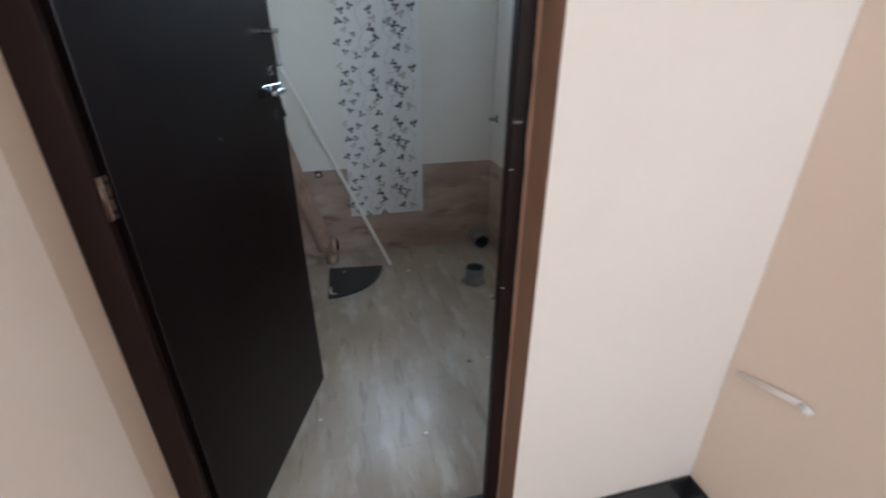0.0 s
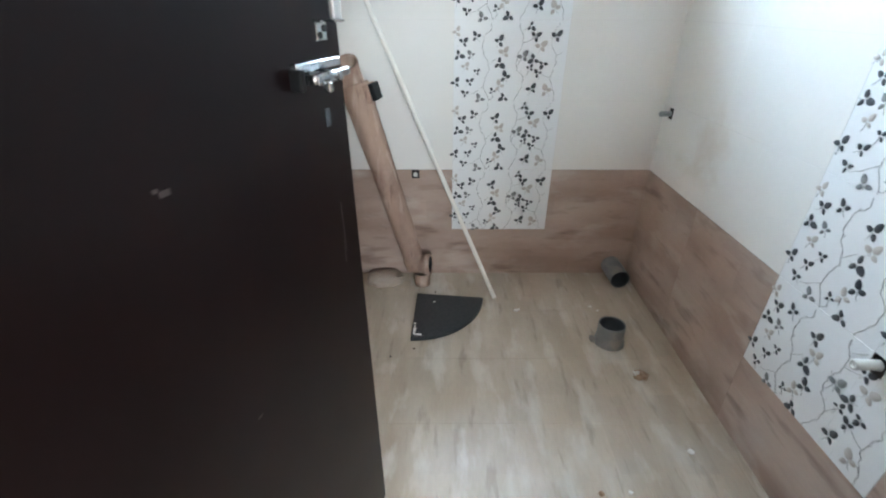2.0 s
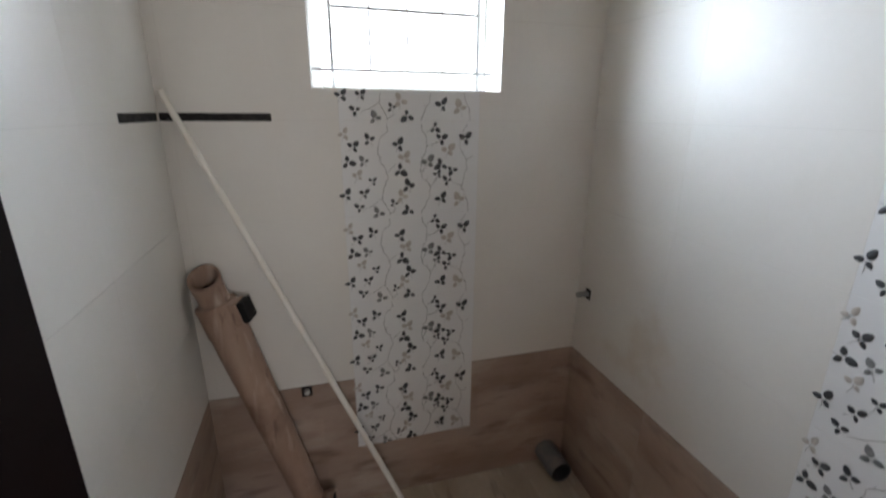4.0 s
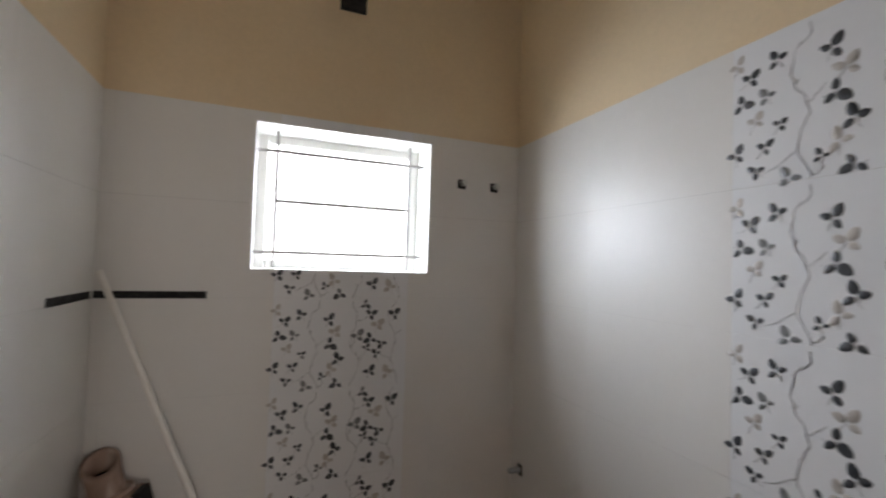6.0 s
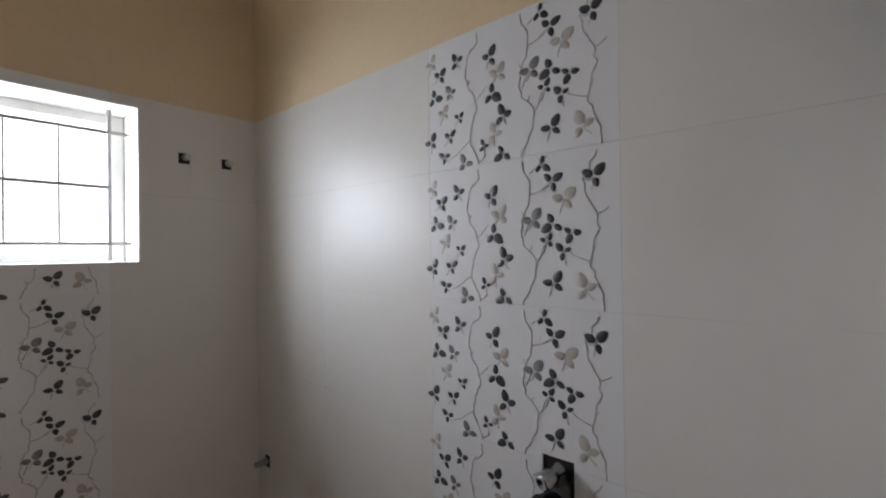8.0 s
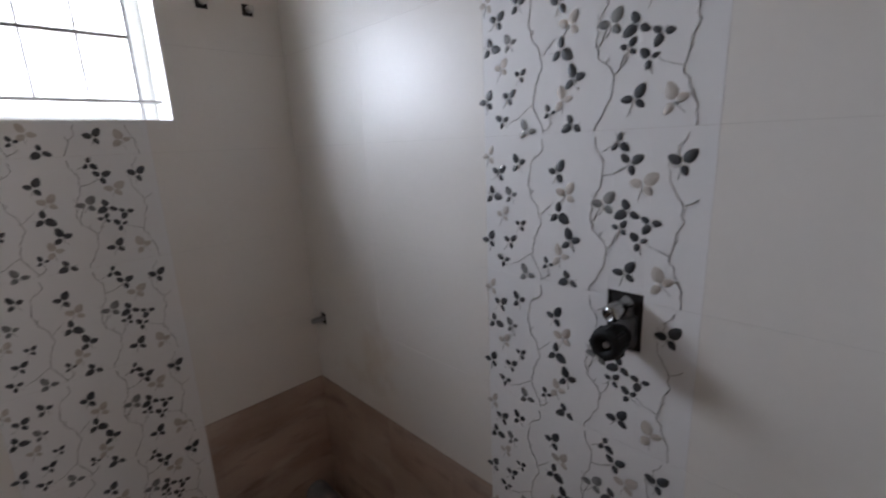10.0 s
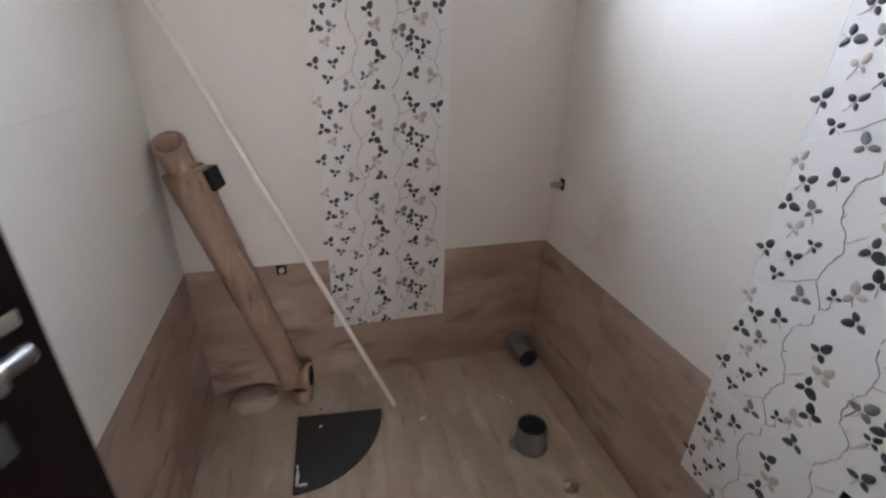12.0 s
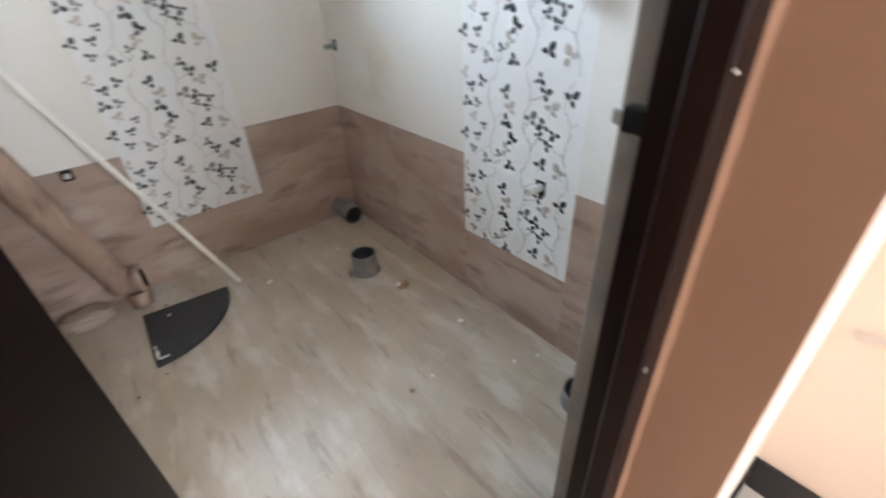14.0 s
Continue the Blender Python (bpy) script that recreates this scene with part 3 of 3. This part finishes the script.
M_FRONT = pose(0, -D, 0, 0, 0, 180)
BACK_HOLES = [(-1.076, -1.040, 0.508, 0.549), (-0.259, -0.224, 1.862, 1.898), (-0.122, -0.088, 1.861, 1.896), (-W, -1.082, 1.447, 1.469)]
RIGHT_HOLES = [(0.046, 0.084, 0.79, 0.835), (1.188, 1.226, 0.505, 0.552), (1.170, 1.236, 1.050, 1.162)]
LEFT_HOLES = [(D - 0.275, D, 1.447, 1.469)]


def back_kind(a0, a1, z0, z1):
    if a0 > -0.9 and a1 < -0.43 and z0 > 0.2:
        return "floral"
    return "wood" if z1 < 0.6 else "cream"


def right_kind(a0, a1, z0, z1):
    if a0 > 0.87 and a1 < 1.34 and z0 > 0.2:
        return "floral"
    return "wood" if z1 < 0.6 else "cream"


def plain_kind(a0, a1, z0, z1):
    return "wood" if z1 < 0.6 else "cream"


tile_wall(wall_back, M_BACK, [-W - 0.004, -1.341, -0.891, -0.441, 0.004], ROWS, back_kind, BACK_HOLES + [WINDOW])
tile_wall(wall_right, M_RIGHT, [0.0, 0.429, 0.879, 1.329, D], ROWS, right_kind, RIGHT_HOLES)
tile_wall(wall_left, M_LEFT, [0.0, 0.385, 0.835, 1.285, D], ROWS, plain_kind, LEFT_HOLES)
tile_wall(wall_front, M_FRONT, [0.0, 0.20, 0.564], ROWS, plain_kind, [])
for wall, m, a0, a1, holes in ((wall_back, M_BACK, -W, 0.0, BACK_HOLES + [WINDOW]), (wall_right, M_RIGHT, 0.0, D, RIGHT_HOLES),
                               (wall_left, M_LEFT, 0.0, D, LEFT_HOLES)):
    backing(wall, m, a0, a1, 0.55, TOP, holes, GROUT)
    backing(wall, m, a0, a1, -0.045, 0.55, holes, GROUT_DARK)
hole_bed(wall_back, M_BACK, BACK_HOLES)
hole_bed(wall_right, M_RIGHT, RIGHT_HOLES)
hole_bed(wall_left, M_LEFT, LEFT_HOLES)


def floor_tiles(owner, xs, ys, material, gap):
    made = {}
    for x0, x1 in zip(xs, xs[1:]):
        for y0, y1 in zip(ys, ys[1:]):
            w, d = round(x1 - x0, 4), round(y1 - y0, 4)
            if (w, d) not in made:
                bm = B()
                slab(bm, gap, w - gap, gap, d - gap, 0.0003, 0.006)
                bmesh.ops.transform(bm, verts=bm.verts, matrix=pose(0, 0, 0, -90))
                made[w, d] = finish("tile", bm, material)
            ob = new("tile", made[w, d])
            ob.parent = owner
            ob.location = (x0, y0, 0)


def steps(a, b, first, size):
    out, v = [a], first
    while v < b - 0.02:
        if v > a + 0.02:
            out.append(v)
        v += size
    return out + [b]


floor_tiles(floor, steps(-W, 0.0, -1.23, 0.30), steps(-1.765, 0.0, -1.51, 0.30), FLOOR_TILE, 0.00025)
floor_tiles(floor_hall, steps(HX0, HX1, -1.24, 0.6), steps(HB, -1.876, -3.6, 0.6), HALL_FLOOR, 0.001)


# ---- door ----
# its own x runs from the free edge to the hinges, y out to the hall, z up
door_1 = setting("door_1", None, None, "dark brown flush door, open inwards, with chrome bolt", "door")
door_1.matrix_world = pose(-1.086, -1.205, 0.0, 0, 0, math.degrees(math.atan2(-0.944, -0.329)))
part("leaf", box(B(), (0, -0.030, 0.064), (0.652, 0, 2.045), 0.0015), DOOR, door_1)
# pull handle: an upright grip held off the door at both ends
handle = part("pull_handle", box(B(), (0.041, 0.026, 1.190), (0.061, 0.034, 1.272), 0.0035, 3), ALUMINIUM, door_1, "satin pale metal pull handle")
part("standoff", box(B(), (0.037, 0.0, 1.1870), (0.061, 0.034, 1.1905), 0.0012, 2), CHROME, handle)
part("standoff", box(B(), (0.038, 0.0, 1.264), (0.062, 0.036, 1.277), 0.003, 2), CHROME, handle)
# keeper plate under the handle
catch = part("bolt_keeper", box(B(), (0.034, 0, 1.164), (0.058, 0.003, 1.187), 0.001), CHROME, door_1, "chrome keeper plate")
for x, z in ((0.040, 1.179), (0.051, 1.171)):
    part("screw", rod(B(), (x, 0.002, z), (x, 0.0042, z), 0.0045, 12), BLACK, catch)
# sliding bolt: flat guide, round bolt with a lug, black end stop
bolt = part("sliding_bolt", box(B(), (0.020, 0, 1.131), (0.124, 0.012, 1.143), 0.002), CHROME, door_1, "chrome sliding bolt with lug")
part("bolt_bar", smooth(rod(B(), (0.040, 0.031, 1.127), (0.122, 0.031, 1.125), 0.0062)), CHROME, bolt)
for x in (0.064, 0.088, 0.114):
    part("bracket", box(B(), (x - 0.005, 0.0, 1.1175), (x + 0.005, 0.0385, 1.1305), 0.003, 2), CHROME, bolt)
part("lug", box(B(), (0.095, 0.034, 1.108), (0.105, 0.044, 1.121), 0.002), CHROME, bolt)
part("end_stop", box(B(), (0.119, 0.0, 1.110), (0.129, 0.020, 1.137), 0.004, 2), BLACK, bolt, "black plastic end stop")
part("cover_plate", box(B(), (0.046, 0, 1.050), (0.058, 0.0016, 1.076), 0.0006), PVC_DARK, door_1)
# hinge
hinge = part("hinge", box(B(), (0.661, 0.0, 0.998), (0.675, 0.003, 1.069), 0.001), STEEL, door_1, "bright steel butt hinge")
part("hinge_pin", smooth(rod(B(), (0.679, 0.001, 0.998), (0.679, 0.001, 1.069), 0.0032, 14)), STEEL, hinge)
for z in (1.010, 1.034, 1.058):
    part("screw", rod(B(), (0.668, 0.002, z), (0.668, 0.0045, z), 0.0042, 12), BLACK, hinge)
part("scratch", box(B(), (0.0445, 0, 0.835), (0.0455, 0.0004, 0.925)), SCUFF, door_1, "thin pale scratch")
part("scratch", box(B(), (0.049, 0, 0.815), (0.050, 0.0004, 0.86)), SCUFF, door_1, "thin pale scratch")
for x, z, w, h in ((0.330, 1.050, 0.012, 0.006), (0.342, 1.056, 0.006, 0.004), (0.30, 0.71, 0.008, 0.003)):
    part("scuff", box(B(), (x, 0, z), (x + w, 0.0003, z + h)), SCUFF, door_1, "faint scuff mark")

# frame: two rebated jambs and a head
door_frame = setting("door_frame", None, None, "dark brown painted wooden door frame", "door frame")
for front, hall_part, room_part in ((-1.850, (DX0 + 0.0005, -1.312), (DX0 + 0.0005, -1.352)), (FY0, (-0.642, -0.5685), (-0.602, -0.5685))):
    bm = B()
    box(bm, (hall_part[0], front, 0.005), (hall_part[1], front + 0.028, 2.06), 0.003)
    box(bm, (room_part[0], front + 0.0275, 0.005), (room_part[1], FY1, 2.06), 0.002)
    part("jamb", bm, FRAME, door_frame)
bm = B()
box(bm, (DX0, FY0, 2.0605), (DX1, FY0 + 0.028, 2.0795), 0.003)
part("head", bm, FRAME, door_frame)
strike = part("strike_plate", box(B(), (-0.644, FY0 - 0.003, 1.114), (-0.620, FY0, 1.130), 0.0015), BLACK, door_frame, "small dark strike plate")
part("striker", box(B(), (-0.640, FY0 - 0.0045, 1.119), (-0.622, FY0 - 0.0025, 1.123)), STEEL, strike, "worn steel striker")
keeper = part("keeper", box(B(), (-0.603, -1.770, 0.968), (-0.588, -1.748, 0.990), 0.003, 2), BLACK, door_frame, "black bolt keeper")
part("keeper_knob", box(B(), (-0.601, -1.750, 0.972), (-0.590, -1.738, 0.986), 0.003, 2), STUB_GREY, keeper)
for z in (0.772, 1.032):
    part("chip", box(B(), (-0.6395, FY0 - 0.0008, z), (-0.6335, FY0 + 0.0004, z + 0.0015)), PLASTER_DAB, door_frame, "chip of white paint")

def fz(y):
    return -SLOPE * y


# ---- pipes and plugs ----
def open_pipe(name, a, axis, r, length, material, label, collar=0.0, wobble=0.0):
    bm = B()
    wall_t = r * 0.07
    prof = [(r + collar, 0.0), (r + collar * 0.4, length * 0.25), (r, length * 0.4), (r, length - 0.002), (r - 0.001, length), (r - wall_t, length), (r - wall_t, 0.006)]
    lathe(bm, prof, a, axis, 40, wobble)
    ob = thing(name, bm, material, label, "pipe", group="drain pipes of the bathroom")
    # liner whose dark colour gives the shade inside the pipe
    bore = B()
    rings = lathe(bore, [(r - wall_t - 0.0008, length - 0.004), (r - wall_t - 0.0008, 0.008)], a, axis, 40)
    bore.faces.new(rings[1])
    part("bore", bore, PVC_DARK, ob, "inside of the pipe, its shade painted dark")
    return ob


open_pipe("floor_pipe", (-0.250, -0.512, fz(-0.512)), (0, 0.03, 1), 0.053, 0.092, PVC, "short grey plastic drain pipe standing in the floor", 0.008, 0.02)
open_pipe("floor_pipe", (-0.085, 0.0, 0.052), (0, -1, 0), 0.046, 0.145, PVC, "grey plastic drain pipe lying out of the wall corner", 0.0)
open_pipe("floor_pipe", (-0.121, -1.515, fz(-1.515)), (0, 0, 1), 0.055, 0.055, PVC, "short open drain pipe near the doorway", 0.004)


def mound(name, centre, size, material, label, category, seed, flat=0.5, kind="", parent=None, group=""):
    bm = B()
    bmesh.ops.create_icosphere(bm, subdivisions=3, radius=1)
    o = Vector((seed * 3.1, seed * 1.7, 0))
    for v in bm.verts:
        v.co *= 1 + 0.5 * noise.noise(v.co * 1.5 + o) + 0.28 * noise.noise(v.co * 4 + o)
        v.co.z = max(v.co.z, -flat)
        v.co = Vector((v.co.x * size[0], v.co.y * size[1], (v.co.z + flat) * size[2]))
        v.co += Vector(centre)
    smooth(bm)
    if parent:
        return part(name, bm, material, parent)
    return thing(name, bm, material, label, category, kind=kind, group=group)


lump = mound("clay_lump", (-0.192, -0.703, fz(-0.703)), (0.026, 0.022, 0.012), RUST, "broken brown clay lump on the floor", "debris", 3)
mound("plaster_crust", (-0.205, -0.700, fz(-0.7) + 0.010), (0.013, 0.011, 0.006), PLASTER_DAB, "", "", 5, parent=lump)
mound("mortar_crumb", (-0.315, -0.505, fz(-0.505)), (0.014, 0.02, 0.012), CEMENT, "crumb of mortar beside the drain pipe", "debris", 8)
for i, (x, y, s) in enumerate(((-0.602, -0.307, 0.014), (-0.590, -0.30, 0.008), (-0.391, -1.144, 0.008), (-0.154, -1.014, 0.014), (-0.151, -1.277, 0.010),
                               (-0.074, -1.312, 0.008), (-1.11, -1.324, 0.010), (-0.74, -1.474, 0.009), (-0.26, -0.28, 0.009), (-0.235, -0.31, 0.007))):
    mound("plaster_spot", (x, y, fz(y)), (s * 0.75, s * 0.6, 0.0016), PLASTER_DAB, "splash of white plaster on the floor", "plaster splash", i + 11, group="plaster splashes on the floor")
for i, (x, y) in enumerate(((-0.478, -1.150), (-1.14, -0.60), (-1.05, -0.555), (-0.97, -0.17))):
    mound("dirt_crumb", (x, y, fz(y)), (0.008, 0.006, 0.005) if i == 0 else (0.004, 0.003, 0.003), RUST if i == 0 else HOLE, "small crumb of dirt on the floor", "debris", i + 31, group="dirt crumbs on the floor")

# quarter-round shelf lying on the floor
bm = B()
R = 0.308
pts = [(0, 0)] + [(R * math.cos(f), -R * math.sin(f)) for f in [math.pi / 2 * k / 24 for k in range(1, 25)]]
ring = [bm.verts.new((x, y, 0.0)) for x, y in pts]
top = bmesh.ops.extrude_face_region(bm, geom=[bm.faces.new(ring)])
bmesh.ops.translate(bm, verts=[v for v in top["geom"] if isinstance(v, bmesh.types.BMVert)], vec=(0, 0, 0.019))
bmesh.ops.recalc_face_normals(bm, faces=bm.faces)
bmesh.ops.bevel(bm, geom=[e for e in bm.edges if abs(e.verts[0].co.z - e.verts[1].co.z) < 1e-6], offset=0.0015, segments=2, affect="EDGES")
shelf = thing("corner_shelf", bm, GRANITE, "dark quarter-round granite corner shelf lying on the floor", "shelf", pose(-1.053, -0.203, fz(-0.203) + 0.0003, -math.degrees(math.atan(SLOPE)), 0, -2.5))
for x, y, w, d in ((0.012, -0.262, 0.010, 0.05), (0.030, -0.288, 0.026, 0.010), (0.010, -0.218, 0.008, 0.012), (0.083, -0.063, 0.009, 0.010)):
    mound("plaster_mark", (x, y, 0.019), (w * 0.55, d * 0.55, 0.0012), PLASTER_DAB, "", "", 50 + x * 100, parent=shelf)

# dirty pipe with a tee and an elbow, leaning in the corner
foot, head_p = Vector((-1.045, -0.092, 0.035)), Vector((-1.318, -0.056, 1.03))
axis = (head_p - foot).normalized()
length = (head_p - foot).length - 0.025
pipe = thing("waste_pipe", None, None, "mud-stained plastic waste pipe with a tee leaning in the corner", "pipe")
bm = B()
lathe(bm, [(0.046 + 0.012 * k / 20, 0.10 + (length - 0.29) * k / 20) for k in range(21)] + [ (0.045, length - 0.10), (0.044, length - 0.05), (0.0445, length - 0.02), (0.046, length - 0.006),
           (0.0445, length), (0.036, length), (0.0355, length - 0.01), (0.034, length - 0.1)], foot, axis, 36, 0.006)
for v in bm.verts:
    v.co += (v.co - foot - axis * (v.co - foot).dot(axis)).normalized() * 0.0025 * noise.noise(v.co * 22)
for v in bm.verts:
    if (v.co - foot).dot(axis) > length - 0.0215:
        v.co -= axis * 0.62 * (v.co - foot - axis * (v.co - foot).dot(axis)).dot(Vector((0.25, -1, 0)))
part("tube", bm, DIRTY, pipe)
bm = B()
c = foot + axis * (length - 0.13)
lathe(bm, [(0.058, 0.0), (0.0595, 0.006), (0.060, 0.02), (0.060, 0.085), (0.0605, 0.1), (0.059, 0.104), (0.043, 0.106)], c - axis * 0.058, axis, 36, 0.006)
part("tee_collar", bm, DIRTY, pipe)
bm = B()
rings = lathe(bm, [(0.0335, length - 0.035), (0.033, length - 0.05)], foot, axis, 36)
bm.faces.new(rings[1])
part("bore", bm, HOLE, pipe, "open end of the pipe, its shade painted dark")
side = (Vector((1, -0.25, 0.10)) - axis * Vector((1, -0.25, 0.10)).dot(axis)).normalized()
square = Matrix.Translation(c) @ Matrix((side, axis.cross(side), axis)).transposed().to_4x4()
bm = box(B(), (0.02, -0.037, -0.036), (0.072, 0.037, 0.036), 0.006, 2)
bmesh.ops.transform(bm, verts=bm.verts, matrix=square)
tee = part("tee_branch", bm, DIRTY, pipe)
bm = box(B(), (0.070, -0.032, -0.033), (0.090, 0.032, 0.033), 0.004, 2)
bmesh.ops.transform(bm, verts=bm.verts, matrix=square)
part("end_cap", bm, BLACK, tee, "dark plug in the tee")
bm = B()
lathe(bm, [(0.044, 0.0), (0.050, 0.004), (0.050, 0.05), (0.045, 0.056)], foot + axis * 0.055, axis, 36, 0.02)
part("elbow_collar", bm, DIRTY, pipe)
bm = B()
e = foot + axis * 0.075
lathe(bm, [(0.045, 0.0), (0.046, 0.045), (0.050, 0.048), (0.050, 0.075), (0.047, 0.078), (0.042, 0.078), (0.042, 0.03)], e, Vector((1, -0.25, 0.12)).normalized(), 32, 0.02)
elbow = part("elbow_mouth", bm, DIRTY, pipe)
bm = B()
rings = lathe(bm, [(0.0415, 0.070), (0.0415, 0.032)], e, Vector((1, -0.25, 0.12)).normalized(), 32)
bm.faces.new(rings[1])
part("bore", bm, HOLE, elbow, "inside of the elbow, its shade painted dark")
bm = B()
lathe(bm, [(0.0, 0.0), (0.036, 0.0), (0.038, 0.03), (0.042, 0.07)], Vector((foot.x + 0.012, foot.y - 0.004, -0.0015)), (-0.02, 0, 1), 28, 0.03)
part("foot_stub", bm, DIRTY, pipe)

# conduit leaning across the corner
bm = B()
a, b = Vector((-0.6925, -0.219, 0.0015)), Vector((-1.352, -0.016, 1.525))
ax = (b - a).normalized()
lathe(bm, [(0.0072, 0.01), (0.0072, 0.0), (0.0092, 0.0), (0.0094, 0.0015), (0.0094, 0.004), (0.0094, (b - a).length - 0.004), (0.0094, (b - a).length), (0.0072, (b - a).length), (0.0072, (b - a).length - 0.01)], a, ax, 16)
thing("conduit", bm, ROD, "thin off-white plastic conduit leaning against the tiled corner", "pipe")

# limp plastic sack in the corner, slumped against the wall, with creases
bm = B()
bmesh.ops.create_icosphere(bm, subdivisions=5, radius=1)
for v in bm.verts:
    p = v.co.copy()
    q = Vector([math.copysign(abs(a) ** 0.72, a) for a in p])
    crease = abs(noise.noise(p * 2.6 + Vector((4, 2, 7)))) + 0.5 * abs(noise.noise(p * 6 + Vector((1, 8, 3))))
    k = 1.02 + 0.12 * noise.noise(p * 1.3 + Vector((9, 2, 1))) - 0.16 * crease
    v.co = Vector((q.x * 0.092 * k, q.y * 0.058 * k, max(0.0, (max(p.z, -0.4) + 0.4) * (0.040 - 0.012 * p.x) * k)))
thing("cement_sack", smooth(bm), BAG, "small dusty plastic sack slumped in the corner", "sack", pose(-1.215, -0.078, -0.0015, 0, 0, 8))


def plug(name, a, axis, r, length, material, label, cap=None):
    bm = B()
    rings = lathe(bm, [(r, 0.0), (r, length - 0.003), (r * 0.85, length), (r * 0.55, length), (r * 0.5, length - 0.004)], a, axis, 24)
    bm.faces.new(rings[-1])
    return thing(name, bm, material, label, "pipe plug", group="pipe plugs in the walls")


plug("pipe_plug", (0.004, -0.060, 0.811), (-1, 0.12, -0.05), 0.0105, 0.045, STUB_GREY, "grey plastic pipe plug in the tiled wall")
plug("pipe_plug", (0.004, -1.206, 0.530), (-1, 0.05, 0.0), 0.012, 0.055, STUB, "pale plastic pipe plug in the floral tiles")
plug("pipe_plug", (-1.058, 0.0043, 0.527), (0, -1, 0), 0.0095, 0.014, STUB, "white pipe stub in a hole of the wooden tiles")
plug("pipe_plug", (-0.236, 0.0043, 1.885), (0.1, -1, 0.0), 0.011, 0.020, STUB, "white pipe stub beside the window")
plug("pipe_plug", (-0.098, 0.0043, 1.883), (0.1, -1, 0.0), 0.011, 0.020, STUB, "white pipe stub beside the corner")

# concealed shower valve: grey body in a chiselled hole, black cap below, slanting outlet above
valve = thing("shower_valve", None, None, "concealed shower valve with grey and black caps in the wall", "valve")
bm = box(B(), (-0.018, -1.229, 1.060), (0.004, -1.183, 1.122), 0.007, 2)
smooth(rod(bm, (-0.004, -1.207, 1.115), (-0.004, -1.205, 1.142), 0.015, 24))
part("valve_body", bm, STUB_DARK, valve)
bm = B()
rings = lathe(bm, [(0.022, 0.0), (0.022, 0.022), (0.026, 0.026), (0.026, 0.036), (0.0285, 0.039), (0.0285, 0.068), (0.025, 0.073), (0.013, 0.073), (0.012, 0.060)], (-0.006, -1.204, 1.084), (-1, 0.02, 0), 40)
bm.faces.new(rings[-1])
cap = part("valve_cap", bm, BLACK, valve, "round black plastic cap with ribs")
for k in range(8):
    f = 2 * math.pi * k / 8
    part("rib", rod(B(), (-0.047, -1.204 + 0.0285 * math.cos(f), 1.084 + 0.0285 * math.sin(f)), (-0.074, -1.2035 + 0.0275 * math.cos(f), 1.084 + 0.0275 * math.sin(f)), 0.0035, 8), BLACK, cap)
part("socket", rod(B(), (-0.066, -1.2035, 1.084), (-0.0735, -1.2035, 1.084), 0.006, 6), STUB_GREY, cap)
bm = B()
rings = lathe(bm, [(0.013, 0.0), (0.013, 0.022), (0.016, 0.024), (0.016, 0.046), (0.0135, 0.052), (0.010, 0.052), (0.009, 0.030)], (-0.004, -1.209, 1.146), (-1, 0.28, -0.34), 32)
bm.faces.new(rings[-1])
part("valve_outlet", bm, CHROME, valve, "dull chrome outlet")

# empty box for wiring high on the wall
bm = B()
for lo, hi in (((-0.716, -0.004, 2.444), (-0.627, 0.006, 2.449)), ((-0.716, -0.004, 2.531), (-0.627, 0.006, 2.536)),
               ((-0.716, -0.004, 2.4492), (-0.711, 0.006, 2.5308)), ((-0.632, -0.004, 2.4492), (-0.627, 0.006, 2.5308))):
    box(bm, lo, hi)
wiring_box = thing("wiring_box", bm, BLACK, "empty dark wiring box high on the ochre wall", "wiring box")
# dark back, its colour holds the shade of a deeper box
part("box_back", box(B(), (-0.7108, 0.0035, 2.4495), (-0.6322, 0.0058, 2.5305)), HOLE, wiring_box)

# stub of conduit on the hall wall
bm = B()
smooth(rod(bm, (HX1 - 0.004, -1.955, 0.512), (HX1 - 0.010, -2.103, 0.556), 0.008, 14))
stub = thing("wall_conduit", bm, PEACH, "painted conduit stub with a white end on the hall wall", "pipe")
part("conduit_end", smooth(rod(B(), (HX1 - 0.010, -2.104, 0.556), (HX1 - 0.011, -2.124, 0.550), 0.010, 14)), PLASTER_DAB, stub, "white plastic end")
